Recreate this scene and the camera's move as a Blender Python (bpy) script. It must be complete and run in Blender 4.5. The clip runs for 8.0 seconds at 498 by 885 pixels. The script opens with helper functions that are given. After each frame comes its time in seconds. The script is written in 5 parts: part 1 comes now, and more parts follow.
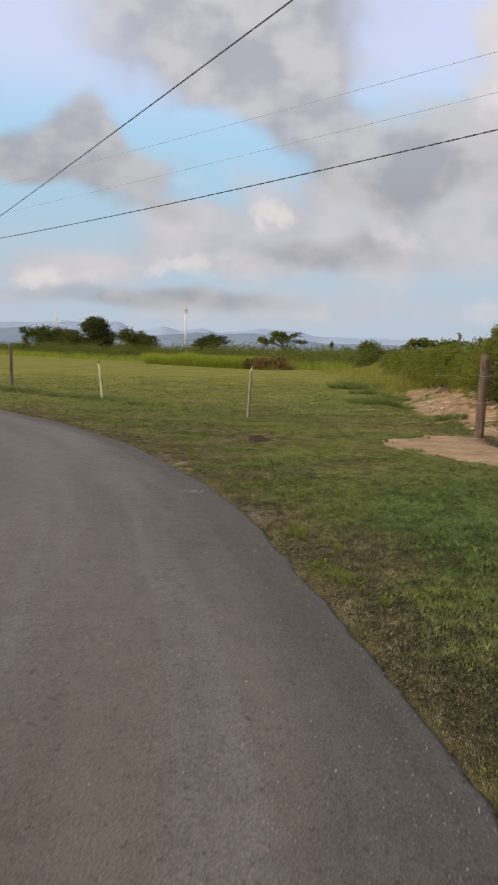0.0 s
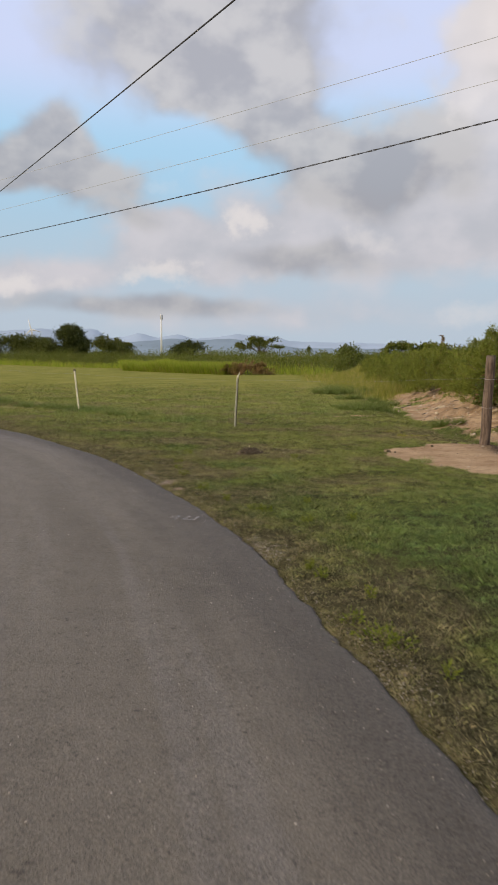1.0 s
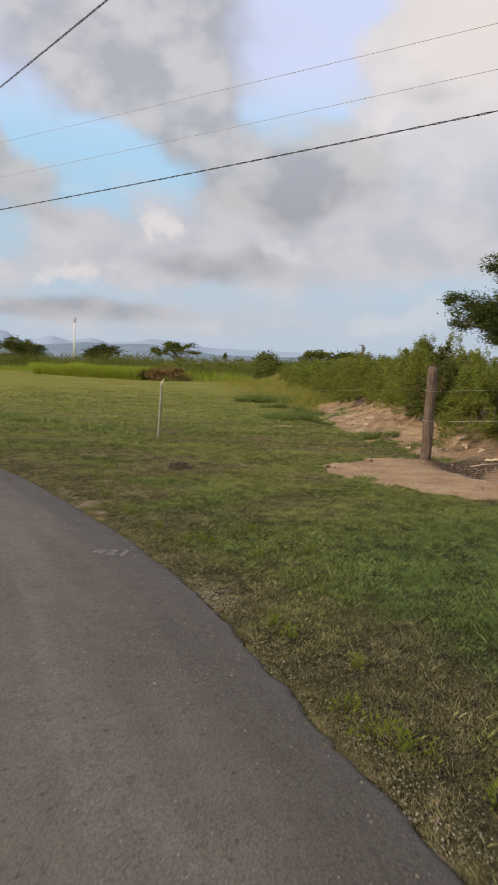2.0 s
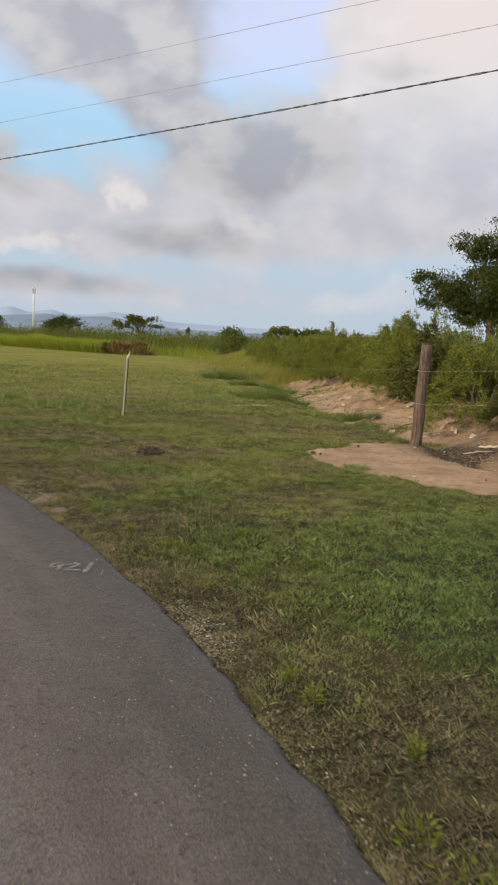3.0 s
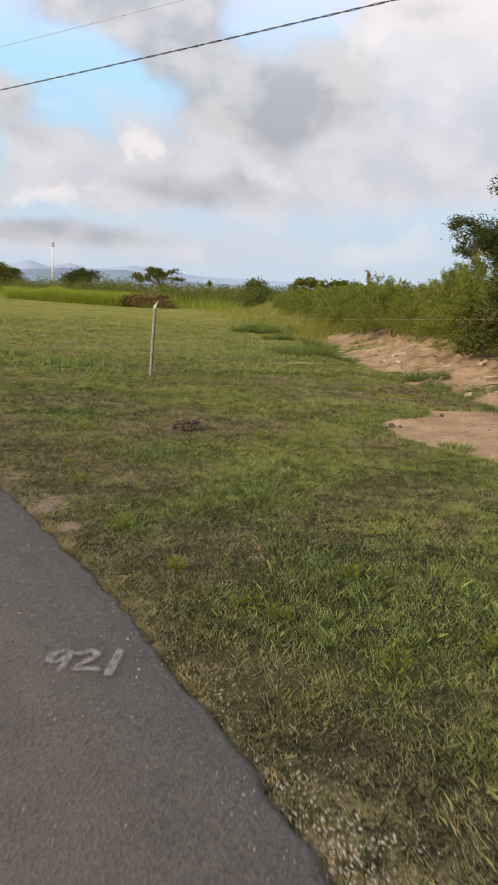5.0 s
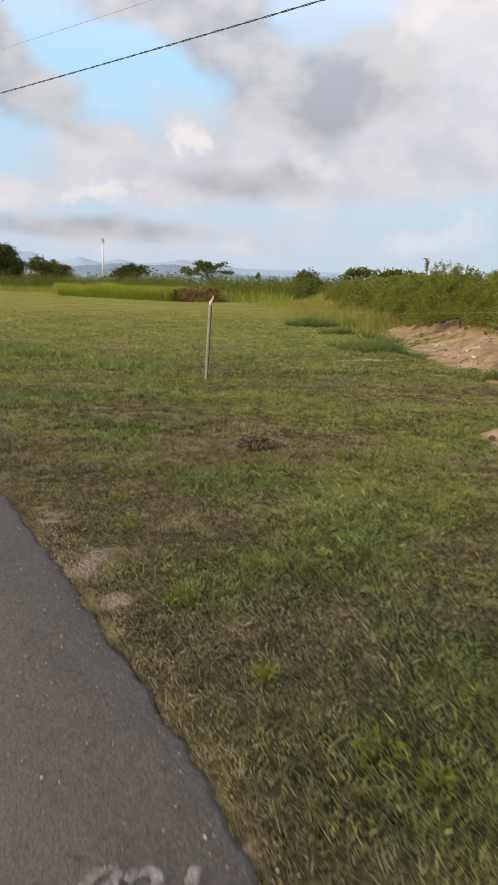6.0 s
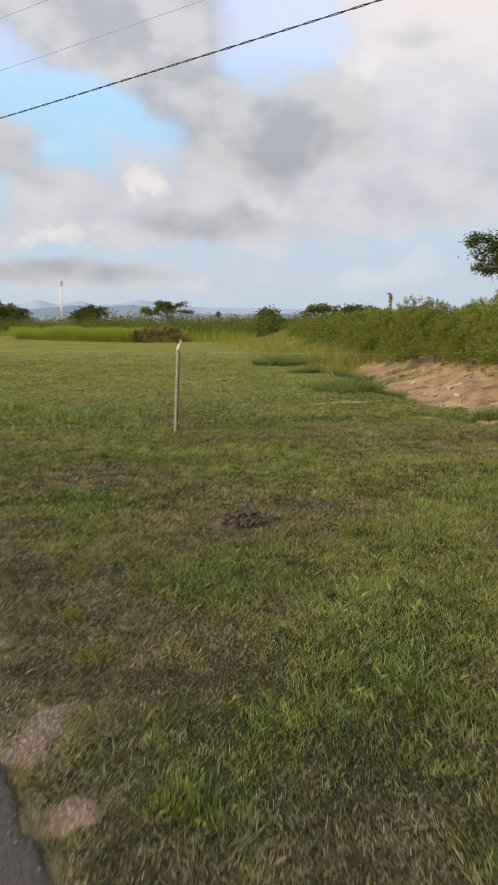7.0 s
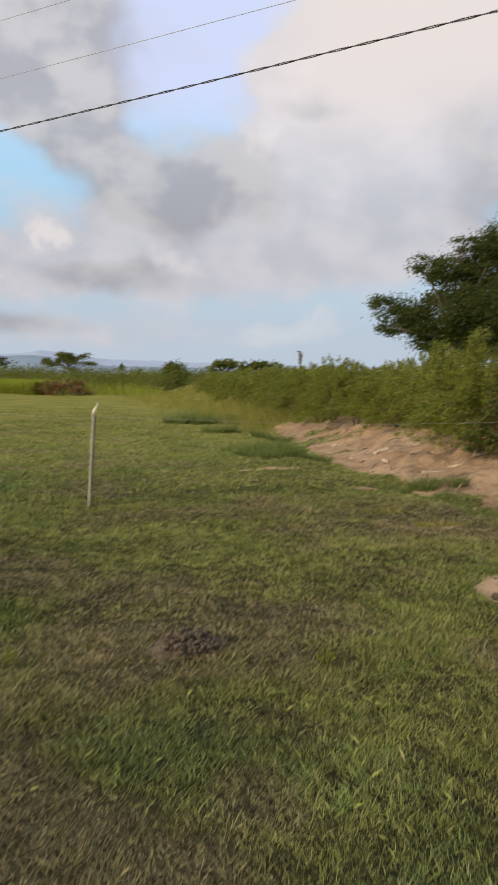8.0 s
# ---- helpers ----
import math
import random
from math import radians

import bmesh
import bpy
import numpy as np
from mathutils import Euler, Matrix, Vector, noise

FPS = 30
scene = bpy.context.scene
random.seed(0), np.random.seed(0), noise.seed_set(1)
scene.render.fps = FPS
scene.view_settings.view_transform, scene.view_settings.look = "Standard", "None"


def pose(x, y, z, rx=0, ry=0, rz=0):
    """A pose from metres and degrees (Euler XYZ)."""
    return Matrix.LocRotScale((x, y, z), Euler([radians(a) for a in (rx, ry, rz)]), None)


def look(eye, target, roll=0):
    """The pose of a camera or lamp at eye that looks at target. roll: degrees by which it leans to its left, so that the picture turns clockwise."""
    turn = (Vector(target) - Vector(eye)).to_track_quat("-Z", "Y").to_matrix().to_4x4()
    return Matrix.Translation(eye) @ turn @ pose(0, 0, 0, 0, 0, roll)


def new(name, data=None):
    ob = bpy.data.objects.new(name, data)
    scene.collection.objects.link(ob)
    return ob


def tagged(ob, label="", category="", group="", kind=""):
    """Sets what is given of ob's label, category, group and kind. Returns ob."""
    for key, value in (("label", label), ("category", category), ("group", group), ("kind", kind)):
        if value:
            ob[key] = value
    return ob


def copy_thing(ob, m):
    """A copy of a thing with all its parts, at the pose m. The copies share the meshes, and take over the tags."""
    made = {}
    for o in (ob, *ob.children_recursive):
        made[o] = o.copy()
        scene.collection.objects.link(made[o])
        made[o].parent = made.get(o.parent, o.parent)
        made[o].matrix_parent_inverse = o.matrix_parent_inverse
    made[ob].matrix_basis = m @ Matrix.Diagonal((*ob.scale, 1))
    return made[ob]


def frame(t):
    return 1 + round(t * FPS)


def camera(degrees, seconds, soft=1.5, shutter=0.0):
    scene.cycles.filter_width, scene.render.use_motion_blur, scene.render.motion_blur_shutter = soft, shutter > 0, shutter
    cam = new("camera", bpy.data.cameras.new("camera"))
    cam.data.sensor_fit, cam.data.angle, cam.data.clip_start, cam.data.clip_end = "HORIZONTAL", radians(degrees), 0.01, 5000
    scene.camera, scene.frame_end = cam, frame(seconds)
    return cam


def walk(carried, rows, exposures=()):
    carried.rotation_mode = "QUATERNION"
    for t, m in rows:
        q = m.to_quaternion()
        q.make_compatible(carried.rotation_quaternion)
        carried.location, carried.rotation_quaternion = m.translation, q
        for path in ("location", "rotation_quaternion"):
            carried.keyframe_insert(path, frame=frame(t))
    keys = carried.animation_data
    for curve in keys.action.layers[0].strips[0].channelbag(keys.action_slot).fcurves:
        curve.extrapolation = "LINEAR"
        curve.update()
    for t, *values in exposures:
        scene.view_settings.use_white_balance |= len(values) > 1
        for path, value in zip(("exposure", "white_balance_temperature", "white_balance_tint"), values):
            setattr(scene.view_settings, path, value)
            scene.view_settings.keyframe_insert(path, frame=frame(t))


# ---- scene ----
cam = camera(37.2, 8.0, soft=1.7, shutter=0.4)
PATH = [
    (0, (-0.119, -0.369, 1.568), (-0.11, 1.616, 1.321), 1.1),
    (0.5, (-0.172, 0.155, 1.585), (-0.072, 2.138, 1.343), 0.5),
    (1, (-0.337, 0.673, 1.558), (-0.268, 2.658, 1.326), 0.3),
    (1.5, (-0.407, 1.214, 1.561), (-0.278, 3.198, 1.346), 0.4),
    (2, (-0.508, 1.784, 1.537), (-0.209, 3.75, 1.326), 1.6),
    (2.2, (-0.52, 2.008, 1.519), (-0.172, 3.966, 1.311), 1.7),
    (3.3, (-0.567, 3.236, 1.491), (-0.162, 5.171, 1.189), 2.9),
    (3.5, (-0.551, 3.429, 1.423), (-0.172, 5.367, 1.105), 2.7),
    (4, (-0.596, 3.986, 1.427), (-0.352, 5.941, 1.083), 4.6),
    (4.2, (-0.605, 4.214, 1.368), (-0.405, 6.17, 1.004), 3.8),
    (5.3, (-0.589, 5.39, 1.375), (-0.206, 7.31, 0.966), 2.2),
    (5.5, (-0.631, 5.618, 1.386), (-0.295, 7.544, 0.964), 1.8),
    (6, (-0.637, 6.205, 1.378), (-0.419, 8.149, 0.959), 1.2),
    (6.5, (-0.681, 6.756, 1.408), (-0.517, 8.717, 1.054), -0.2),
    (7, (-0.667, 7.279, 1.422), (-0.352, 9.228, 1.101), -0.3),
    (7.5, (-0.705, 7.86, 1.473), (-0.332, 9.808, 1.213), -0.4),
    (8, (-0.76, 8.35, 1.527), (-0.186, 10.257, 1.349), 0.9),
]
walk(cam, [(t, look(eye, target, roll)) for t, eye, target, roll in PATH],
     exposures=[(0.0, -0.23), (2.0, -0.20), (3.5, -0.10), (5.5, 0.09), (6.5, -0.02), (7.5, -0.08), (8.0, -0.17)])

# ---------------------------------------------------------------- light and sky
SUN_AZ, SUN_EL = -112.0, 24.0          # degrees from +y, clockwise; above the horizon
sun_dir = Vector((math.sin(radians(SUN_AZ)) * math.cos(radians(SUN_EL)),
                  math.cos(radians(SUN_AZ)) * math.cos(radians(SUN_EL)), math.sin(radians(SUN_EL))))
sun_lamp = new("sun", bpy.data.lights.new("sun", "SUN"))
sun_lamp.data.energy, sun_lamp.data.angle, sun_lamp.data.color = 3.1, radians(12.0), (1.0, 0.82, 0.58)
sun_lamp.matrix_world = look(sun_dir * 50, (0, 0, 0))


class Tree:
    """Short hand for a node tree."""

    def __init__(self, tree):
        self.t = tree

    def n(self, kind, **sets):
        node = self.t.nodes.new(kind)
        for key, value in sets.items():
            setattr(node, key, value)
        return node

    def link(self, a, b):
        self.t.links.new(a, b)

    def put(self, socket, value):
        if hasattr(value, "is_output"):
            self.link(value, socket)
        else:
            socket.default_value = value

    def math(self, op, a, b=0.0, c=0.0, clamp=False):
        node = self.n("ShaderNodeMath", operation=op, use_clamp=clamp)
        for socket, value in zip(node.inputs, (a, b, c)):
            self.put(socket, value)
        return node.outputs[0]

    def vec(self, op, a, b=(0, 0, 0)):
        node = self.n("ShaderNodeVectorMath", operation=op)
        self.put(node.inputs[0], a)
        self.put(node.inputs[1], b)
        return node.outputs["Value"] if op in ("LENGTH", "DOT_PRODUCT", "DISTANCE") else node.outputs[0]

    def noise(self, vector, scale, detail=3.0, rough=0.55, distortion=0.0):
        node = self.n("ShaderNodeTexNoise")
        self.put(node.inputs["Vector"], vector)
        self.put(node.inputs["Scale"], scale)
        self.put(node.inputs["Detail"], detail)
        self.put(node.inputs["Roughness"], rough)
        self.put(node.inputs["Distortion"], distortion)
        return node.outputs["Fac"]

    def smooth(self, value, low, high, out_low=0.0, out_high=1.0):
        node = self.n("ShaderNodeMapRange", interpolation_type="SMOOTHSTEP")
        for key, v in (("Value", value), ("From Min", low), ("From Max", high), ("To Min", out_low), ("To Max", out_high)):
            self.put(node.inputs[key], v)
        return node.outputs[0]

    def mix(self, fac, a, b, blend="MIX"):
        node = self.n("ShaderNodeMix", data_type="RGBA", blend_type=blend)
        self.put(node.inputs[0], fac)
        for socket, value in ((node.inputs[6], a), (node.inputs[7], b)):
            if not hasattr(value, "is_output") and len(value) == 3:
                value = (*value, 1.0)
            self.put(socket, value)
        return node.outputs[2]

    def attr(self, name):
        return self.n("ShaderNodeAttribute", attribute_name=name).outputs["Fac"]


world = bpy.data.worlds.new("sky")
scene.world = world
world.use_nodes = True
W = Tree(world.node_tree)
W.t.nodes.clear()
way = W.n("ShaderNodeTexCoord").outputs["Generated"]
axes = W.n("ShaderNodeSeparateXYZ")
W.link(way, axes.inputs[0])
az = W.math("MULTIPLY", W.math("ARCTAN2", axes.outputs[0], axes.outputs[1]), 57.2958)
el = W.math("MULTIPLY", W.math("ARCSINE", axes.outputs[2]), 57.2958)
flat = W.n("ShaderNodeCombineXYZ")
W.link(az, flat.inputs[0])
W.link(el, flat.inputs[1])
# billows push the outlines of the cloud masses about
wob = W.n("ShaderNodeTexNoise")
W.link(flat.outputs[0], wob.inputs["Vector"])
wob.inputs["Scale"].default_value, wob.inputs["Detail"].default_value, wob.inputs["Roughness"].default_value = 0.15, 4.0, 0.46
spread = W.n("ShaderNodeVectorMath", operation="MULTIPLY")
W.link(W.vec("SUBTRACT", wob.outputs["Color"], (0.5, 0.5, 0.5)), spread.inputs[0])
spread.inputs[1].default_value = (11.0, 6.5, 0.0)
calm = W.n("ShaderNodeVectorMath", operation="SCALE")           # clouds low down lie flatter
W.link(spread.outputs[0], calm.inputs[0])
W.link(W.smooth(el, 2.0, 11.0, 0.22, 1.0), calm.inputs["Scale"])
place = W.vec("ADD", flat.outputs[0], calm.outputs[0])

sky = W.n("ShaderNodeTexSky", sky_type="NISHITA", sun_disc=False, sun_elevation=radians(SUN_EL), sun_rotation=radians(SUN_AZ))
sky.air_density, sky.dust_density, sky.ozone_density = 1.0, 1.6, 1.5


rough = W.n("ShaderNodeTexNoise")
W.link(flat.outputs[0], rough.inputs["Vector"])
rough.inputs["Scale"].default_value, rough.inputs["Detail"].default_value, rough.inputs["Roughness"].default_value = 0.6, 5.0, 0.6
billow = W.n("ShaderNodeVectorMath", operation="MULTIPLY")
W.link(W.vec("SUBTRACT", rough.outputs["Color"], (0.5, 0.5, 0.5)), billow.inputs[0])
billow.inputs[1].default_value = (4.5, 2.2, 0.0)
puffed = W.vec("ADD", place, billow.outputs[0])


def mass(blobs, place=place):
    """How thick the clouds are: soft ellipses of azimuth, elevation, half width, half height and weight, added up."""
    total = None
    for a, e, ra, re_, weight in blobs:
        off = W.vec("MULTIPLY", W.vec("SUBTRACT", place, (a, e, 0)), (1 / ra, 1 / re_, 0))
        one = W.smooth(W.vec("LENGTH", off), 1.45, 0.1, 0.0, weight)
        total = one if total is None else W.math("ADD", total, one)
    return total


GREY = [(-1.0, 22.6, 12.0, 5.6, 1.25), (1.6, 18.2, 5.4, 3.4, 1.1), (-15.8, 13.2, 3.8, 2.8, 1.3), (-12.3, 16.2, 3.0, 2.2, 1.0),
        (-9.6, 12.9, 4.2, 2.8, 1.1), (10.8, 13.8, 8.6, 4.2, 1.4), (6.0, 7.0, 7.5, 1.7, 0.85), (-11.0, 4.0, 14.0, 1.0, 0.62),
        (-2.6, 3.5, 9.0, 1.1, 0.55), (35.0, 14.0, 6.0, 7.0, 0.7), (-24.0, 18.0, 6.0, 4.0, 0.9), (21.0, 19.4, 3.5, 1.6, 0.6),
        (-7.5, 9.6, 3.5, 1.4, 0.6), (46.0, 20.0, 8.0, 6.0, 0.6)]
PALE = [(8.0, 9.3, 13.0, 4.6, 1.0), (19.5, 14.5, 5.0, 4.6, 1.1), (18.5, 21.5, 5.0, 4.2, 1.0), (27.0, 15.5, 10.5, 7.5, 1.3),
        (26.0, 23.5, 10.0, 5.5, 1.3), (-3.0, 7.0, 8.0, 1.9, 0.8), (22.0, 8.5, 10.0, 3.0, 0.7), (-6.0, 9.3, 5.0, 2.0, 0.7),
        (-14.0, 5.5, 7.0, 1.6, 0.8), (3.0, 3.0, 16.0, 1.6, 0.5)]
WHITE = [(1.9, 9.9, 1.7, 1.5, 1.0), (-4.7, 6.0, 3.2, 1.0, 1.0), (-15.8, 5.1, 2.8, 0.9, 0.9), (-4.6, 12.3, 1.6, 1.0, 0.42),
         (10.6, 8.6, 3.0, 1.4, 0.75), (18.1, 3.4, 3.2, 1.3, 0.62), (22.6, 4.2, 2.6, 1.6, 0.66), (17.4, 16.8, 3.0, 2.4, 0.5),
         (-11.5, 5.2, 1.8, 0.8, 0.6), (3.0, 6.2, 3.4, 0.9, 0.5), (20.5, 22.5, 3.0, 1.6, 0.5)]
fine = W.noise(W.vec("MULTIPLY", flat.outputs[0], (0.85, 1.15, 1.0)), 0.24, 4.0, 0.48)
coarse = W.noise(flat.outputs[0], 0.075, 4.0, 0.55)
beyond = W.smooth(W.math("ABSOLUTE", az), 32.0, 60.0)           # clouds round the rest of the sky
grey = W.math("ADD", mass(GREY), W.math("MULTIPLY", beyond, W.smooth(coarse, 0.42, 0.62)))
pale = W.math("ADD", mass(PALE), W.math("MULTIPLY", beyond, W.smooth(coarse, 0.36, 0.5)))
white = mass(WHITE, puffed)
soft = W.math("MULTIPLY", W.math("SUBTRACT", fine, 0.5), 0.9)
grey_f = W.smooth(W.math("ADD", grey, soft), 0.15, 0.95, 0.0, 0.94)
pale_f = W.smooth(W.math("ADD", pale, soft), 0.10, 0.80, 0.0, 0.94)
white_f = W.smooth(W.math("ADD", white, soft), 0.18, 1.20, 0.0, 0.88)
haze_f = W.smooth(el, 15.0, 2.0, 0.05, 0.95)
K = 10.0                                                        # the background below has a strength of 1 / K
warm = W.math("MULTIPLY", W.smooth(az, 10.0, 24.0), W.smooth(el, 13.0, 23.0))
clear = W.mix(1.0, sky.outputs[0], (1.75, 1.85, 1.9), "MULTIPLY")
clear = W.mix(0.65, clear, (K * 0.50, K * 0.80, K * 1.02))
clear = W.mix(W.smooth(el, 14.5, 21.0, 0.0, 0.85), clear, (K * 0.66, K * 0.70, K * 0.95))
clear = W.mix(haze_f, clear, (K * 0.565, K * 0.65, K * 0.755))
pale_c = W.mix(warm, W.mix(W.smooth(fine, 0.3, 0.7), (K * 0.60, K * 0.60, K * 0.65), (K * 0.74, K * 0.71, K * 0.75)), (K * 0.80, K * 0.725, K * 0.685))
body = W.mix(pale_f, clear, pale_c)
body = W.mix(grey_f, body, W.mix(W.smooth(fine, 0.38, 0.62), (K * 0.42, K * 0.425, K * 0.47), (K * 0.595, K * 0.585, K * 0.60)))
body = W.mix(white_f, body, (K * 0.88, K * 0.83, K * 0.82))
high = W.smooth(el, 9.0, 19.0, 1.0, 1.17)                         # brighter towards the zenith
lift = W.n("ShaderNodeVectorMath", operation="SCALE")
W.link(body, lift.inputs[0])
W.link(high, lift.inputs["Scale"])
body = lift.outputs[0]
ground_side = W.smooth(el, -0.5, -6.0)
body = W.mix(ground_side, body, (K * 0.06, K * 0.065, K * 0.04))
back = W.n("ShaderNodeBackground")
W.link(body, back.inputs[0])
back.inputs[1].default_value = 1 / K
W.link(back.outputs[0], W.n("ShaderNodeOutputWorld").inputs[0])

# ---------------------------------------------------------------- helpers for meshes
rng = np.random.default_rng(7)


def lattice(ix, iy, seed):
    h = (ix.astype(np.int64) * 374761393 + iy.astype(np.int64) * 668265263 + seed * 974711) & 0x7FFFFFFF
    h = ((h ^ (h >> 13)) * 1274126177) & 0x7FFFFFFF
    return ((h ^ (h >> 16)) & 0xFFFF) / 65535.0


def vnoise(x, y, size, seed=0):
    """Smooth noise of 0 to 1 with cells of that size in metres."""
    x, y = np.asarray(x, float) / size, np.asarray(y, float) / size
    ix, iy = np.floor(x), np.floor(y)
    fx, fy = x - ix, y - iy
    fx, fy = fx * fx * (3 - 2 * fx), fy * fy * (3 - 2 * fy)
    a, b = lattice(ix, iy, seed), lattice(ix + 1, iy, seed)
    c, d = lattice(ix, iy + 1, seed), lattice(ix + 1, iy + 1, seed)
    return (a * (1 - fx) + b * fx) * (1 - fy) + (c * (1 - fx) + d * fx) * fy


def fbm(x, y, size, seed=0, steps=3):
    total, weight, full = 0.0, 1.0, 0.0
    for i in range(steps):
        total = total + weight * vnoise(x, y, size / 2**i, seed + 17 * i)
        full, weight = full + weight, weight * 0.5
    return total / full


def sstep(lo, hi, v):
    v = np.clip((np.asarray(v, float) - lo) / (hi - lo), 0, 1)
    return v * v * (3 - 2 * v)


def mesh_np(name, verts, faces, attrs=None, smooth=False):
    """A mesh from arrays; all faces have the same number of corners."""
    me = bpy.data.meshes.new(name)
    verts, faces = np.asarray(verts, np.float32), np.asarray(faces, np.int32)
    me.vertices.add(len(verts))
    me.vertices.foreach_set("co", verts.ravel())
    me.loops.add(faces.size)
    me.loops.foreach_set("vertex_index", faces.ravel())
    me.polygons.add(len(faces))
    me.polygons.foreach_set("loop_start", np.arange(0, faces.size, faces.shape[1], dtype=np.int32))
    if smooth:
        me.polygons.foreach_set("use_smooth", np.ones(len(faces), bool))
    me.update(calc_edges=True)
    for key, values in (attrs or {}).items():
        me.attributes.new(key, "FLOAT", "POINT").data.foreach_set("value", np.asarray(values, np.float32))
    return me


def linked(name, me, material, parent=None, label=""):
    ob = new(name, me)
    if material:
        me.materials.append(material)
    if parent is not None:
        ob.parent = parent
    return tagged(ob, label)


def part(name, bm, material, parent=None, label="", smooth=True):
    """Links a bmesh as one mesh object under a thing or a part."""
    me = bpy.data.meshes.new(name)
    bm.to_mesh(me)
    bm.free()
    if smooth:
        me.polygons.foreach_set("use_smooth", np.ones(len(me.polygons), bool))
    return linked(name, me, material, parent, label)


def tube(bm, points, radii, sides=8, close=True, rough=0.0):
    """A tube through points, with a radius at each."""
    rings = []
    points = [Vector(p) for p in points]
    for i, (p, r) in enumerate(zip(points, radii)):
        ahead = (points[min(i + 1, len(points) - 1)] - points[max(i - 1, 0)]).normalized()
        side = ahead.cross(Vector((0.31, 0.95, 0.05)) if abs(ahead.y) < 0.9 else Vector((1, 0, 0))).normalized()
        up = side.cross(ahead)
        ring = []
        for k in range(sides):
            a = 2 * math.pi * k / sides
            q = r * (1 + rough * (noise.noise(Vector((p.x * 3 + math.cos(a), p.y * 3 + math.sin(a), p.z * 2))) * 1.2))
            ring.append(bm.verts.new(p + side * (math.cos(a) * q) + up * (math.sin(a) * q)))
        rings.append(ring)
    for a, b in zip(rings, rings[1:]):
        for k in range(sides):
            bm.faces.new((a[k], a[(k + 1) % sides], b[(k + 1) % sides], b[k]))
    if close:
        bm.faces.new(rings[0][::-1])
        bm.faces.new(rings[-1])
    return rings


def block(bm, centre, size, turn=None):
    made = bmesh.ops.create_cube(bm, size=1.0)["verts"]
    m = Matrix.Translation(centre) @ (turn if turn is not None else Matrix()) @ Matrix.Diagonal((*size, 1))
    bmesh.ops.transform(bm, matrix=m, verts=made)
    return made


# ---------------------------------------------------------------- materials
def material(name):
    m = bpy.data.materials.new(name)
    m.use_nodes = True
    t = Tree(m.node_tree)
    return m, t, m.node_tree.nodes["Principled BSDF"]


def bumped(t, bsdf, height, strength, distance):
    node = t.n("ShaderNodeBump")
    node.inputs["Strength"].default_value, node.inputs["Distance"].default_value = strength, distance
    t.put(node.inputs["Height"], height)
    t.link(node.outputs[0], bsdf.inputs["Normal"])


def world_at(t):
    return t.n("ShaderNodeNewGeometry").outputs["Position"]


def grass_tint(t, at, blade):
    """The colour of turf at a place: lush, olive and dry by the dry and lush maps, with blade to blade variation
    widened to paint in shaded gaps.
    """
    dry, lush = t.attr("dry"), t.attr("lush")
    low = t.noise(at, 0.6, 3.0)
    base = t.mix(t.smooth(low, 0.3, 0.7), (0.166, 0.208, 0.047), (0.250, 0.264, 0.076))
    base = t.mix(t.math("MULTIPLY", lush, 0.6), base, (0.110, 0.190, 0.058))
    base = t.mix(dry, base, t.mix(t.smooth(t.noise(at, 5.0, 2.0), 0.35, 0.65), (0.160, 0.128, 0.070), (0.265, 0.216, 0.126)))
    # blades' own variation, spread wider so the dark end carries shade between tufts
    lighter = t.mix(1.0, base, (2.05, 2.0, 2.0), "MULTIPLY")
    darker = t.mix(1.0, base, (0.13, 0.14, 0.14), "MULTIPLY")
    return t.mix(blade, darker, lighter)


def make_turf():
    m, t, b = material("turf_blades")
    at = world_at(t)
    isle = t.n("ShaderNodeNewGeometry").outputs["Random Per Island"]
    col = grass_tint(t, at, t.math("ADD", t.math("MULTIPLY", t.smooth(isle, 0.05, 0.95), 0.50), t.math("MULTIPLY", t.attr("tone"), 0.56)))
    cool = t.math("MULTIPLY", t.smooth(t.noise(at, 7.0, 2.0), 0.5, 0.66, 0.0, 0.5), t.math("SUBTRACT", 1.0, t.attr("dry")))
    col = t.mix(cool, col, t.mix(1.0, col, (0.75, 0.98, 1.15), "MULTIPLY"))
    straw = t.math("MULTIPLY", t.smooth(isle, 0.80, 0.86), t.math("ADD", t.math("MULTIPLY", t.attr("dry"), 0.75), 0.25))
    col = t.mix(straw, col, (0.36, 0.31, 0.18))
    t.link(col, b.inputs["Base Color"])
    b.inputs["Roughness"].default_value = 0.5
    b.inputs["Specular IOR Level"].default_value = 0.12
    glow = t.n("ShaderNodeBsdfTranslucent")
    t.link(t.mix(1.0, col, (1.05, 1.15, 0.8), "MULTIPLY"), glow.inputs[0])
    both = t.n("ShaderNodeMixShader")
    both.inputs[0].default_value = 0.2
    t.link(b.outputs[0], both.inputs[1])
    t.link(glow.outputs[0], both.inputs[2])
    t.link(both.outputs[0], t.t.nodes["Material Output"].inputs[0])
    return m


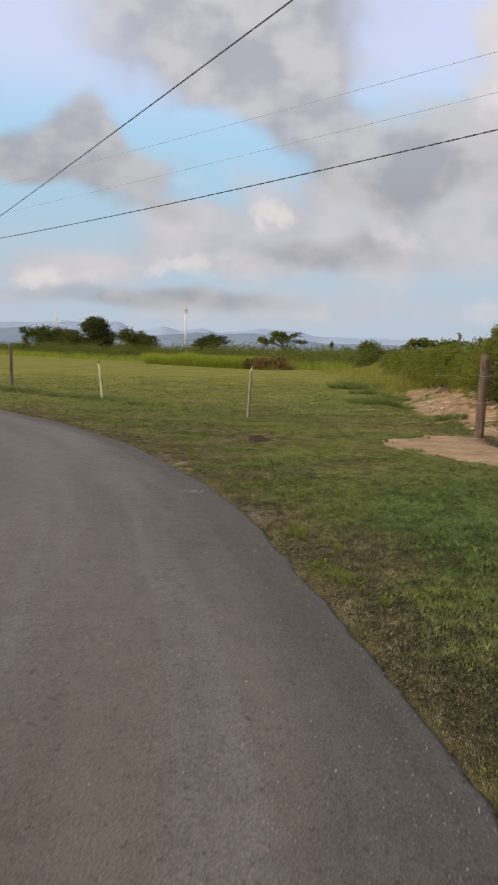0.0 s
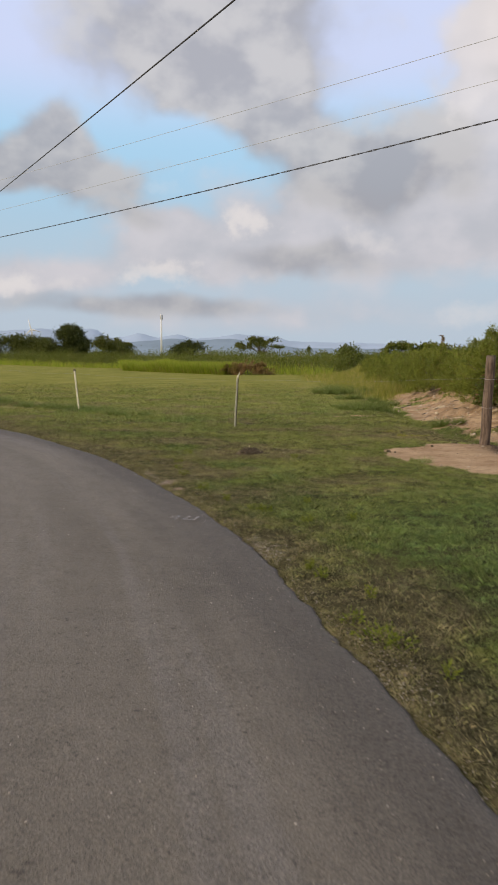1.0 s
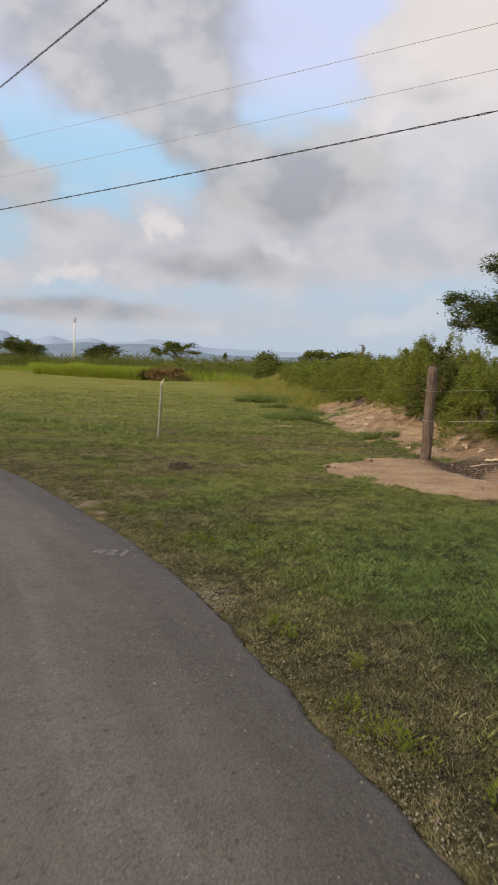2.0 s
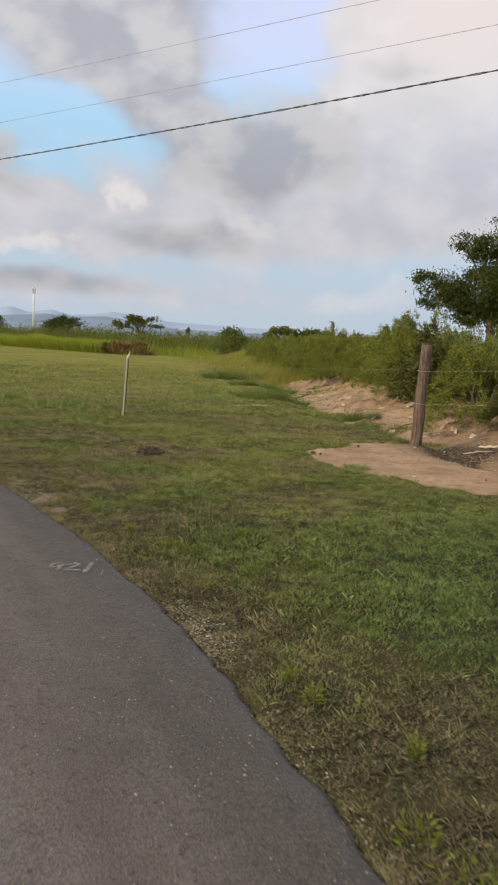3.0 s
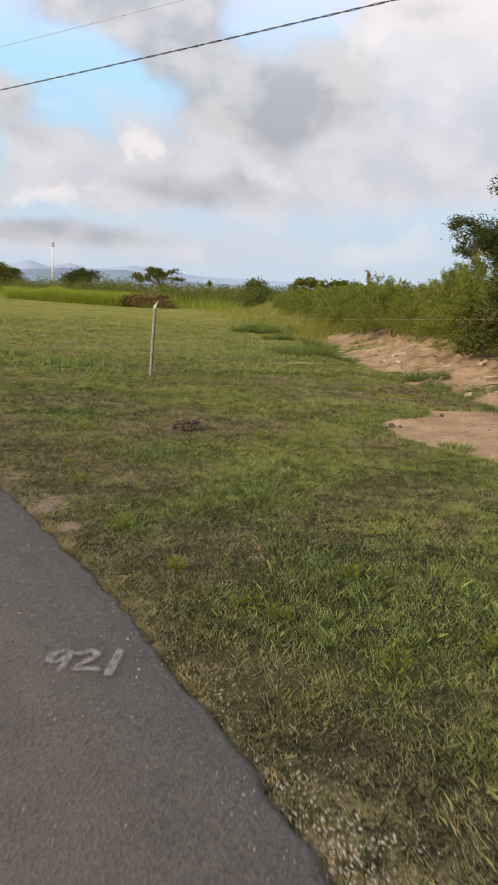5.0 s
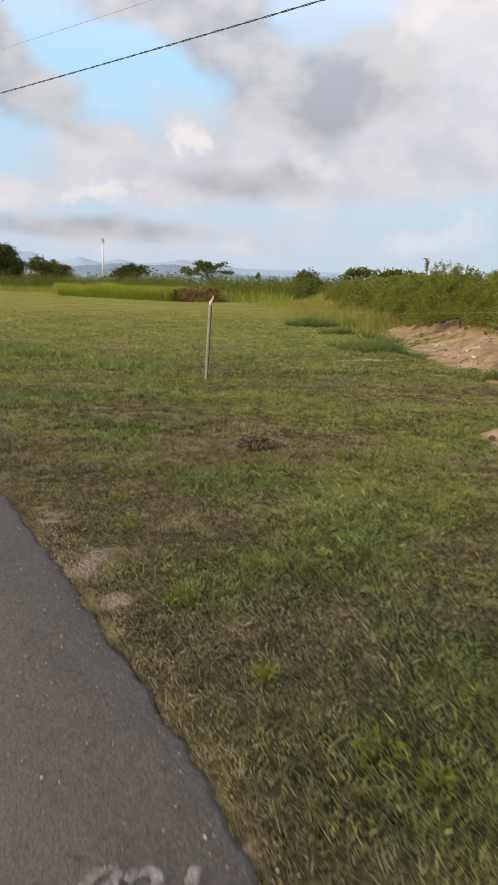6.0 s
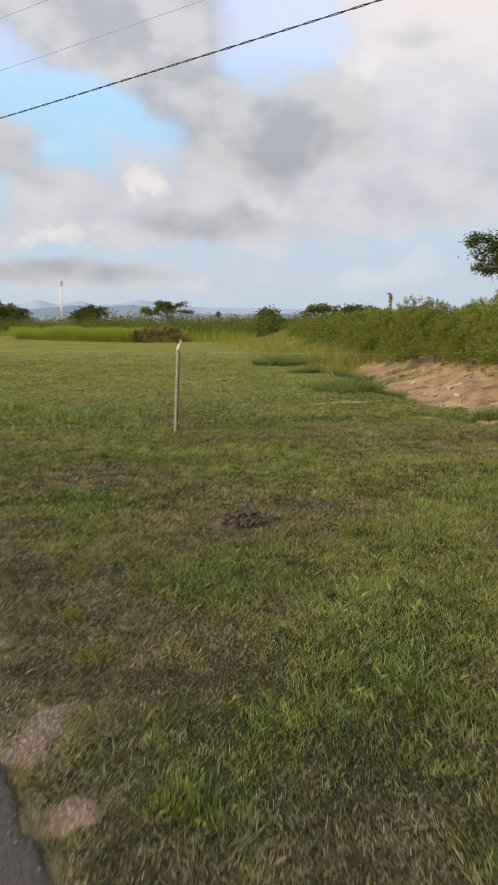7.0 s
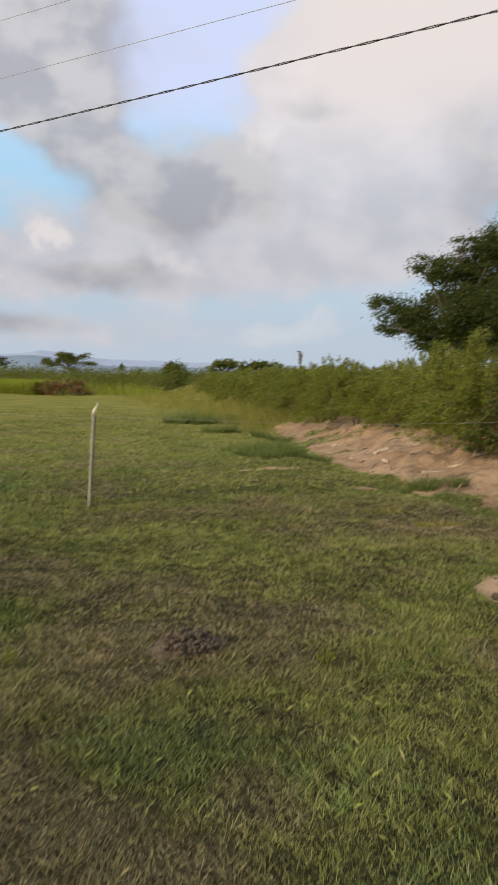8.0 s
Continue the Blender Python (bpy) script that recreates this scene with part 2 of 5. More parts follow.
def make_ground():
    m, t, b = material("ground")
    at = world_at(t)
    grain = t.noise(at, 55.0, 4.0, 0.65)
    clumps = t.noise(at, 11.0, 3.0)
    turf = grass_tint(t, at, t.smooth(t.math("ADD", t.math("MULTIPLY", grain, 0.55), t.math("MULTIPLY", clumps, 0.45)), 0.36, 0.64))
    # thatch plus the shade between blades, painted near black into the soil colour
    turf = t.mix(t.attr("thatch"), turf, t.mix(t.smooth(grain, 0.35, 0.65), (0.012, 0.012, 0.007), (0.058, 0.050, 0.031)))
    streak = t.vec("MULTIPLY", at, (0.35, 1.4, 1.0))
    turf = t.mix(t.smooth(t.noise(streak, 0.9, 4.0), 0.48, 0.72, 0.0, 0.45), turf, (0.130, 0.115, 0.050))
    turf = t.mix(t.attr("open_field"), turf, t.mix(t.smooth(t.noise(streak, 1.1, 6.0, 0.7), 0.36, 0.64), (0.150, 0.165, 0.030), (0.315, 0.285, 0.074)))
    dirt = t.mix(t.smooth(t.noise(at, 1.7, 5.0), 0.3, 0.7), (0.385, 0.255, 0.150), (0.540, 0.385, 0.238))
    dirt = t.mix(t.smooth(t.noise(at, 30.0, 5.0, 0.75), 0.52, 0.70, 0.0, 0.75), dirt, (0.22, 0.145, 0.092))
    dirt = t.mix(t.smooth(t.noise(at, 7.0, 6.0, 0.7), 0.50, 0.66, 0.0, 0.6), dirt, (0.255, 0.165, 0.098))
    dirt = t.mix(t.smooth(t.noise(at, 13.0, 4.0, 0.7), 0.60, 0.68, 0.0, 0.65), dirt, (0.56, 0.43, 0.29))
    dirt = t.mix(t.attr("litter"), dirt, t.mix(t.smooth(t.noise(at, 26.0, 3.0), 0.4, 0.62), (0.050, 0.036, 0.026), (0.20, 0.145, 0.10)))
    gravel = t.n("ShaderNodeTexVoronoi")
    gravel.inputs["Scale"].default_value = 70.0
    t.link(at, gravel.inputs["Vector"])
    stones = t.mix(t.smooth(gravel.outputs["Distance"], 0.1, 0.55), (0.44, 0.37, 0.31), (0.15, 0.118, 0.090))
    dirt = t.mix(t.attr("gravel"), dirt, stones)
    edge = t.math("ADD", t.attr("soil"), t.math("MULTIPLY", t.math("SUBTRACT", t.noise(at, 9.0, 4.0, 0.7), 0.5), 0.9))
    t.link(t.mix(t.smooth(edge, 0.40, 0.60), turf, dirt), b.inputs["Base Color"])
    b.inputs["Roughness"].default_value = 1.0
    b.inputs["Specular IOR Level"].default_value = 0.03
    bumped(t, b, t.math("ADD", t.math("ADD", t.math("MULTIPLY", grain, 0.5), clumps), t.math("MULTIPLY", t.noise(at, 5.0, 4.0, 0.6), 1.2)), 0.9, 0.045)
    return m


def make_asphalt():
    m, t, b = material("asphalt")
    at = world_at(t)
    uv = t.n("ShaderNodeUVMap").outputs[0]                       # metres in from the edge, metres along
    split = t.n("ShaderNodeSeparateXYZ")
    t.link(uv, split.inputs[0])
    run = t.vec("MULTIPLY", uv, (1.0, 0.10, 1.0))
    grain = t.noise(at, 95.0, 4.0, 0.75)
    mid = t.noise(at, 30.0, 4.0, 0.65)
    wide = t.noise(run, 1.3, 4.0)
    col = t.mix(t.smooth(wide, 0.3, 0.7), (0.152, 0.132, 0.105), (0.205, 0.180, 0.147))
    rim = t.smooth(t.math("ADD", split.outputs[0], t.math("MULTIPLY", t.noise(run, 2.6, 3.0), 0.9)), 0.55, 1.35, 1.0, 0.0)
    col = t.mix(t.math("MULTIPLY", rim, 0.62), col, (0.084, 0.075, 0.068))
    trail = t.smooth(t.noise(t.vec("MULTIPLY", uv, (2.2, 0.05, 1.0)), 1.0, 3.0), 0.50, 0.68, 0.0, 0.4)
    col = t.mix(trail, col, (0.245, 0.226, 0.212))
    col = t.mix(t.smooth(grain, 0.38, 0.66, 0.0, 0.8), t.mix(1.0, col, (0.72, 0.72, 0.72), "MULTIPLY"), t.mix(1.0, col, (1.5, 1.48, 1.45), "MULTIPLY"))
    col = t.mix(t.smooth(mid, 0.60, 0.70, 0.0, 0.7), col, (0.055, 0.049, 0.045))
    col = t.mix(t.smooth(t.noise(at, 4.5, 3.0, 0.6), 0.40, 0.66, 0.0, 0.35), col, t.mix(1.0, col, (0.72, 0.71, 0.70), "MULTIPLY"))
    t.link(col, b.inputs["Base Color"])
    t.link(t.smooth(mid, 0.3, 0.7, 0.72, 0.92), b.inputs["Roughness"])
    b.inputs["Specular IOR Level"].default_value = 0.35
    bumped(t, b, t.math("ADD", grain, t.math("MULTIPLY", mid, 1.2)), 1.0, 0.012)
    return m


def make_leaf(name, dark, light, dead=None, dead_share=0.05, through_share=0.35):
    m, t, b = material(name)
    isle = t.n("ShaderNodeNewGeometry").outputs["Random Per Island"]
    whole = t.n("ShaderNodeObjectInfo").outputs["Random"]
    mixed = t.math("ADD", t.math("MULTIPLY", isle, 0.62), t.math("MULTIPLY", t.noise(world_at(t), 1.1, 3.0), 0.6))
    col = t.mix(t.smooth(mixed, 0.12, 0.98), dark, light)
    col = t.mix(t.math("MULTIPLY", whole, 0.42), col, (0.19, 0.20, 0.036))
    if dead:
        col = t.mix(t.smooth(isle, 1 - dead_share, 1 - dead_share * 0.8), col, dead)
    t.link(col, b.inputs["Base Color"])
    b.inputs["Roughness"].default_value = 0.6
    b.inputs["Specular IOR Level"].default_value = 0.2
    glow = t.n("ShaderNodeBsdfTranslucent")
    t.link(t.mix(1.0, col, (1.3, 1.35, 0.6), "MULTIPLY"), glow.inputs[0])
    both = t.n("ShaderNodeMixShader")
    both.inputs[0].default_value = through_share
    t.link(b.outputs[0], both.inputs[1])
    t.link(glow.outputs[0], both.inputs[2])
    t.link(both.outputs[0], t.t.nodes["Material Output"].inputs[0])
    return m


def make_wood(name, dark, light, scale=1.0):
    m, t, b = material(name)
    at = t.n("ShaderNodeTexCoord").outputs["Object"]
    long = t.vec("MULTIPLY", at, (9.0 * scale, 9.0 * scale, 0.8 * scale))
    grain = t.noise(long, 4.0, 5.0, 0.65, 0.4)
    blotch = t.noise(at, 5.0 * scale, 3.0)
    col = t.mix(t.smooth(grain, 0.32, 0.68), dark, light)
    col = t.mix(t.smooth(blotch, 0.5, 0.75, 0.0, 0.5), col, tuple(c * 0.6 for c in dark))
    t.link(col, b.inputs["Base Color"])
    b.inputs["Roughness"].default_value = 0.9
    bumped(t, b, grain, 0.9, 0.012)
    return m


def make_plain(name, colour, rough=0.6, metal=0.0, spread=0.25, scale=14.0, bump=0.3):
    m, t, b = material(name)
    at = t.n("ShaderNodeTexCoord").outputs["Object"]
    patch = t.noise(at, scale, 4.0, 0.6)
    col = t.mix(t.smooth(patch, 0.3, 0.7), tuple(c * (1 - spread) for c in colour), tuple(min(1.0, c * (1 + spread)) for c in colour))
    t.link(col, b.inputs["Base Color"])
    b.inputs["Roughness"].default_value, b.inputs["Metallic"].default_value = rough, metal
    bumped(t, b, patch, bump, 0.004)
    return m


def make_stone():
    m, t, b = material("stone")
    isle = t.n("ShaderNodeNewGeometry").outputs["Random Per Island"]
    col = t.mix(isle, (0.23, 0.19, 0.15), (0.54, 0.48, 0.41))
    col = t.mix(t.smooth(t.noise(world_at(t), 40.0, 3.0), 0.5, 0.7, 0.0, 0.5), col, (0.22, 0.17, 0.13))
    t.link(col, b.inputs["Base Color"])
    b.inputs["Roughness"].default_value = 0.85
    return m


def make_paint():
    m, t, b = material("worn_road_paint")
    at = world_at(t)
    b.inputs["Base Color"].default_value = (0.42, 0.385, 0.37, 1)
    b.inputs["Roughness"].default_value = 0.85
    gone = t.n("ShaderNodeBsdfTransparent")
    both = t.n("ShaderNodeMixShader")
    wear = t.math("ADD", t.math("MULTIPLY", t.noise(at, 120.0, 3.0, 0.7), 0.6), t.math("MULTIPLY", t.noise(at, 24.0, 3.0), 0.5))
    t.link(t.smooth(wear, 0.40, 0.70, 0.62, 0.02), both.inputs[0])
    t.link(gone.outputs[0], both.inputs[1])
    t.link(b.outputs[0], both.inputs[2])
    t.link(both.outputs[0], t.t.nodes["Material Output"].inputs[0])
    return m


# distance haze is painted into the hills' colour
def make_hazed_hill(name, colour, spread):
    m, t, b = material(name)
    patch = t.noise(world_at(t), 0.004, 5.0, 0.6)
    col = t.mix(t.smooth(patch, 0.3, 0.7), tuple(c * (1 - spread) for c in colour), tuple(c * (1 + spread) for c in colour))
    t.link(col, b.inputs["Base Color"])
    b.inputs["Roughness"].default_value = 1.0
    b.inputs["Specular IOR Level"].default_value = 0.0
    # a faint glow of the same colour adds to the painted haze
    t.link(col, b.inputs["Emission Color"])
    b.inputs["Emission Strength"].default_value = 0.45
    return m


M_TURF, M_GROUND, M_ASPHALT, M_STONE, M_PAINT = make_turf(), make_ground(), make_asphalt(), make_stone(), make_paint()
M_SHRUB = make_leaf("feathery_leaves", (0.028, 0.050, 0.009), (0.300, 0.335, 0.062), (0.24, 0.15, 0.06), 0.05, 0.28)
M_DARKSHRUB = make_leaf("dark_shrub_leaves", (0.018, 0.034, 0.009), (0.125, 0.150, 0.034), (0.17, 0.085, 0.045), 0.12, 0.2)
M_TREE = make_leaf("tree_leaves", (0.020, 0.036, 0.010), (0.095, 0.116, 0.026), None, 0, 0.3)
M_TREE_FAR = make_leaf("far_tree_leaves", (0.014, 0.025, 0.009), (0.066, 0.082, 0.022), None, 0, 0.2)
M_FAR = make_leaf("scrub_leaves", (0.030, 0.048, 0.012), (0.135, 0.160, 0.036), (0.20, 0.15, 0.07), 0.03, 0.3)
M_REED = make_leaf("tall_grass_leaves", (0.180, 0.250, 0.030), (0.420, 0.480, 0.080), (0.34, 0.29, 0.11), 0.12, 0.5)
M_GREENS = make_leaf("lush_grass", (0.060, 0.098, 0.034), (0.215, 0.285, 0.105), (0.30, 0.25, 0.13), 0.05, 0.3)
M_STRAW = make_leaf("dry_grass_leaves", (0.130, 0.150, 0.030), (0.385, 0.365, 0.084), (0.46, 0.36, 0.17), 0.18, 0.35)
M_BROWN = make_leaf("dead_leaves", (0.150, 0.088, 0.044), (0.330, 0.195, 0.102), None, 0, 0.2)
M_WEED = make_leaf("weed_leaves", (0.085, 0.120, 0.014), (0.220, 0.255, 0.036), None, 0, 0.4)
M_BARK = make_wood("bark", (0.075, 0.058, 0.044), (0.20, 0.165, 0.13))
M_POST = make_wood("weathered_post_wood", (0.075, 0.052, 0.038), (0.205, 0.148, 0.110))
M_ENDGRAIN = make_plain("sawn_end_wood", (0.10, 0.075, 0.060), 0.95, 0, 0.4, 40)
M_STEEL = make_plain("pale_painted_steel", (0.74, 0.69, 0.50), 0.7, 0.0, 0.28, 22)
# rusty fittings, and the painted shade on the bent-tip post's rib
M_DARK = make_plain("dark_rust_and_shade", (0.085, 0.060, 0.045), 0.8, 0.2, 0.4, 30)
M_WIRE = make_plain("galvanised_wire", (0.42, 0.40, 0.38), 0.5, 0.6, 0.2, 30)
M_CABLE = make_plain("black_cable", (0.045, 0.045, 0.050), 0.6, 0.0, 0.2, 5)
M_WHITE = make_plain("white_paint", (0.80, 0.81, 0.82), 0.5, 0.0, 0.05, 0.2, 0.0)
M_GREYBOX = make_plain("grey_antenna", (0.45, 0.47, 0.50), 0.6, 0.0, 0.1, 0.5, 0.0)
M_ROCK = make_plain("tan_rock", (0.46, 0.36, 0.26), 0.9, 0.0, 0.3, 12.0, 0.6)
M_PALEWOOD = make_plain("bleached_wood", (0.62, 0.50, 0.34), 0.85, 0.0, 0.2, 20.0, 0.5)
M_CLOD = make_plain("clod_soil", (0.100, 0.076, 0.047), 0.95, 0.0, 0.5, 30.0, 0.8)

# ---------------------------------------------------------------- plan of the ground
EDGE_Y = [-30, -20, -10, -4, 0, 2, 3, 4.05, 5.15, 5.9, 6.7, 7.25, 8.1, 9.15, 10.0, 11.4, 12.6, 15.4, 18.0, 20.3, 22.6, 25.0, 28.0, 31.0, 34.0]
EDGE_X = [-2.6, -0.6, 0.4, 0.72, 0.79, 0.76, 0.64, 0.46, 0.21, 0.05, -0.12, -0.29, -0.55, -0.94, -1.24, -1.85, -2.48, -4.2, -6.25, -9.0, -13.0, -20.0, -35.0, -62.0, -105.0]
TOE_Y = [-20, 0, 5, 9, 12, 14, 18, 20.5, 24, 28, 33, 42, 55, 80, 140, 400]
TOE_X = [30, 14.5, 9.6, 6.7, 5.35, 5.05, 4.95, 5.0, 5.4, 5.9, 6.5, 7.3, 8.4, 12, 25, 100]
dense_y = np.linspace(-30, 34, 1281)
dense_x = np.interp(dense_y, EDGE_Y, EDGE_X)
kernel = np.exp(-np.linspace(-2, 2, 25) ** 2)
dense_x = np.convolve(np.pad(dense_x, 12, mode="edge"), kernel / kernel.sum(), "valid")
slope_x = np.gradient(dense_x, dense_y)


def beside(x, y):
    """Metres to the right of the road's right edge; negative on the asphalt."""
    f, s = np.interp(y, dense_y, dense_x), np.interp(y, dense_y, slope_x)
    return (x - f) / np.sqrt(1 + s * s)


def ragged(y):
    return 0.075 * (vnoise(y, y * 0, 1.1, 3) - 0.5) + 0.028 * (vnoise(y, y * 0, 0.3, 4) - 0.5) + 0.035 * (vnoise(y, y * 0, 0.08, 7) - 0.5)


def up_bank(x, y):
    """Metres in from the toe of the bank."""
    return x - np.interp(y, TOE_Y, TOE_X) + 0.9 * (fbm(x, y, 1.6, 41) - 0.5)


DIRT = [(2.35, 12.95), (3.5, 13.9), (4.7, 14.3), (5.6, 13.2), (7.2, 10.6), (6.3, 9.2), (4.6, 9.5), (3.8, 9.8), (3.3, 9.95), (3.1, 10.7), (2.65, 11.2), (2.25, 11.9)]


def inside(x, y, poly):
    """Signed distance to a closed outline, positive within."""
    best, odd = np.full(x.shape, 1e9), np.zeros(x.shape, bool)
    for (ax, ay), (bx, by) in zip(poly, poly[1:] + poly[:1]):
        dx, dy = bx - ax, by - ay
        u = np.clip(((x - ax) * dx + (y - ay) * dy) / (dx * dx + dy * dy), 0, 1)
        best = np.minimum(best, np.hypot(x - ax - u * dx, y - ay - u * dy))
        cross = (ay > y) != (by > y)
        odd ^= cross & (x < dx * (y - ay) / (dy if abs(dy) > 1e-9 else 1e-9) + ax)
    return np.where(odd, best, -best)


def spots(x, y, rows):
    total = 0.0
    for cx, cy, rx, ry, w in rows:
        total = total + w * np.exp(-(((x - cx) / rx) ** 2 + ((y - cy) / ry) ** 2))
    return total


BROWN = [(-1.25, 14.1, 0.8, 0.6, 0.6), (-0.1, 13.4, 0.6, 0.4, 0.5), (-0.75, 10.8, 0.30, 0.5, 0.7), (-0.5, 10.3, 0.4, 0.35, 0.6),
         (0.1, 12.4, 0.75, 0.5, 0.9), (-0.5, 12.1, 0.5, 0.4, 0.6), (0.85, 5.35, 0.3, 0.5, 0.8), (0.6, 5.1, 0.3, 0.4, 0.6),
         (0.02, 9.1, 0.5, 0.5, 0.4), (3.6, 15.6, 1.3, 1.1, 0.8), (1.9, 15.2, 0.4, 0.25, 0.6),
         (-0.8, 10.75, 0.35, 0.3, 0.9), (-0.55, 10.32, 0.35, 0.3, 0.9), (-1.05, 11.3, 0.3, 0.5, 0.7), (-0.95, 14.2, 0.6, 0.5, 0.7), (-0.35, 12.55, 0.5, 0.4, 0.8),
         (0.10, 10.75, 0.25, 0.3, 0.6), (0.5, 12.0, 0.3, 0.2, 0.6), (-1.6, 12.5, 0.4, 0.5, 0.7), (-0.55, 8.75, 0.25, 0.25, 0.8), (-0.05, 8.85, 0.25, 0.25, 0.6), (3.1, 14.95, 0.6, 0.4, 0.8)]
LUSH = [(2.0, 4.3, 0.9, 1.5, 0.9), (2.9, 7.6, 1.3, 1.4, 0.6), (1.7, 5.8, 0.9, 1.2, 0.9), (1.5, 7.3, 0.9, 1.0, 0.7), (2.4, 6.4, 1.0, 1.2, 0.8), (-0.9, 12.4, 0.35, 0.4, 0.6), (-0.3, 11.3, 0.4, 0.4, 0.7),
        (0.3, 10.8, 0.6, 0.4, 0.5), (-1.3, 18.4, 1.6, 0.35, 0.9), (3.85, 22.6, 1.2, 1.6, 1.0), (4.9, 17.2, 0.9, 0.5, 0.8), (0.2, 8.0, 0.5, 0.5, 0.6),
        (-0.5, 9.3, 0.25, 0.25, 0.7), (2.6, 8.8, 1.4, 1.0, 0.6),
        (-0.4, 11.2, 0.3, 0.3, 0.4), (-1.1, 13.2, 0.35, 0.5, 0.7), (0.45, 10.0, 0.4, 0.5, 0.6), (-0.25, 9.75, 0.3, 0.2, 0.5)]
BARE = [(1.5, 20.1, 0.6, 0.35, 0.45), (1.9, 19.0, 0.4, 0.25, 0.3), (2.95, 19.8, 0.8, 0.16, 0.75), (3.3, 15.1, 0.5, 0.2, 0.6), (4.0, 17.6, 0.6, 0.35, 0.7),
        (-1.05, 9.75, 0.20, 0.32, 0.7), (-0.86, 9.35, 0.16, 0.14, 0.6), (0.02, 6.55, 0.11, 0.28, 0.5), (-0.02, 12.55, 0.22, 0.10, 0.55), (-1.35, 10.6, 0.16, 0.24, 0.65)]


def thick(x, y):
    """Where the short grass is sown thickly."""
    return (1 - sstep(-0.4, 2.2, x - 1.4 - 0.60 * (y - 2))) * sstep(0.8, 2.2, y)


def plan(x, y):
    """Height, and how dry, lush, bare, gravelly and littered the ground is, at places x, y."""
    sd, bank = beside(x, y) - ragged(y), up_bank(x, y)
    fade = 1 - sstep(70, 140, y)
    left = sstep(-6.0, -5.6, sd)                                 # 0 beyond the far side of the road
    z = -0.050 * left * (1 - sstep(-0.06, 0.11, sd))
    z = z + 0.030 * (fbm(x, y, 1.4, 5) - 0.5) * sstep(0.1, 0.6, sd) + 0.014 * (vnoise(x, y, 0.22, 6) - 0.5) * sstep(0.05, 0.3, sd)
    rise = sstep(0.0, 1.9, bank) * (0.50 + 0.30 * (fbm(x, y, 1.1, 8) - 0.5)) + sstep(1.9, 9, bank) * 0.35
    rise = rise + 0.16 * (np.abs(fbm(x * 1.5, y, 0.8, 9) - 0.5) * 2 - 0.4) * sstep(0.1, 0.7, bank) * (1 - sstep(1.8, 2.4, bank))
    rise = rise + 0.09 * (fbm(x, y, 0.32, 10) - 0.5) * sstep(-0.3, 0.3, bank) * (1 - sstep(2.2, 3.0, bank))
    z = z + rise * fade
    gully = np.exp(-((bank + 0.35) / 0.45) ** 2) * sstep(11, 12.5, y) * (1 - sstep(26, 31, y))
    z = z - 0.14 * gully
    ledge = np.exp(-(((x - 3.5) / 1.5) ** 2 + ((y - 21.4) / 1.5) ** 2))
    z = z + 0.09 * sstep(0.15, 0.75, ledge)
    z = z + 0.04 * np.exp(-(((x - 0.1) / 0.45) ** 2 + ((y - 12.4) / 0.30) ** 2))
    dirt = inside(x, y, DIRT) + 0.5 * (fbm(x, y, 0.9, 11) - 0.5) + 0.4 * (fbm(x, y, 0.22, 12) - 0.5)
    z = z - 0.03 * sstep(-0.05, 0.3, dirt)
    foot = np.exp(-(((x - 4.31) / 0.55) ** 2 + ((y - 13.63) / 0.45) ** 2))
    z = z * (1 - foot) + 0.02 * foot                             # level earth round the thick post
    face = sstep(-0.45, 0.3, bank) * (1 - sstep(2.2, 2.9, bank)) * (0.45 + 0.75 * sstep(0.30, 0.55, fbm(x, y, 0.8, 24))) * sstep(11, 13, y) * (1 - sstep(27, 32, y))
    rim = np.exp(-(np.maximum(sd, 0) / 0.06) ** 2) * (0.15 + 0.85 * sstep(0.45, 0.8, vnoise(y, x * 0, 0.5, 21)))
    soil = np.clip(np.maximum.reduce([sstep(-0.12, 0.12, dirt), face, rim * 0.42, np.clip(spots(x, y, BARE) * (2.6 * fbm(x, y, 0.22, 23, 3) - 0.45), 0, 1)]), 0, 1)
    soil = np.where(sd < -0.02, np.maximum(soil, left), soil)
    verge = np.exp(-(np.maximum(sd, 0) / 0.62) ** 2)
    dry = 0.85 * verge + spots(x, y, BROWN) + 0.6 * sstep(0.52, 0.74, fbm(x, y, 0.9, 31)) + 0.35 * sstep(0.55, 0.75, fbm(x, y, 0.30, 34)) - 0.55 * spots(x, y, LUSH)
    dry = np.clip(dry * (0.15 + 1.5 * fbm(x, y, 0.28, 32)), 0, 0.70)
    tufts = np.exp(-(((x + y - 17.35) / 0.55) ** 2)) * (1 - sstep(-2.5, 0.5, x))
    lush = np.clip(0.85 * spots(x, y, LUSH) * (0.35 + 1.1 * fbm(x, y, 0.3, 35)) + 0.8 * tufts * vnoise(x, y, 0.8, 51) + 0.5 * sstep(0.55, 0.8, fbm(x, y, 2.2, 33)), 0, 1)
    gravel = np.clip(np.maximum(rim, np.exp(-(((x + 0.0) / 0.22) ** 2 + ((y - 6.55) / 0.4) ** 2))) * (sd < 0.5), 0, 1)
    gravel = np.maximum(gravel, np.exp(-(np.maximum(sd, 0) / 0.30) ** 2) * (sd > -0.1) * 0.35)
    gravel = np.maximum(gravel, 0.8 * (sd < 0.7) * (sd > -0.1) * np.clip(2 * spots(x, y, BARE), 0, 1))
    gravel = np.maximum(gravel, np.exp(-(((x + 0.9) / 0.25) ** 2 + ((y - 9.9) / 0.4) ** 2)) * (sd < 0.4))
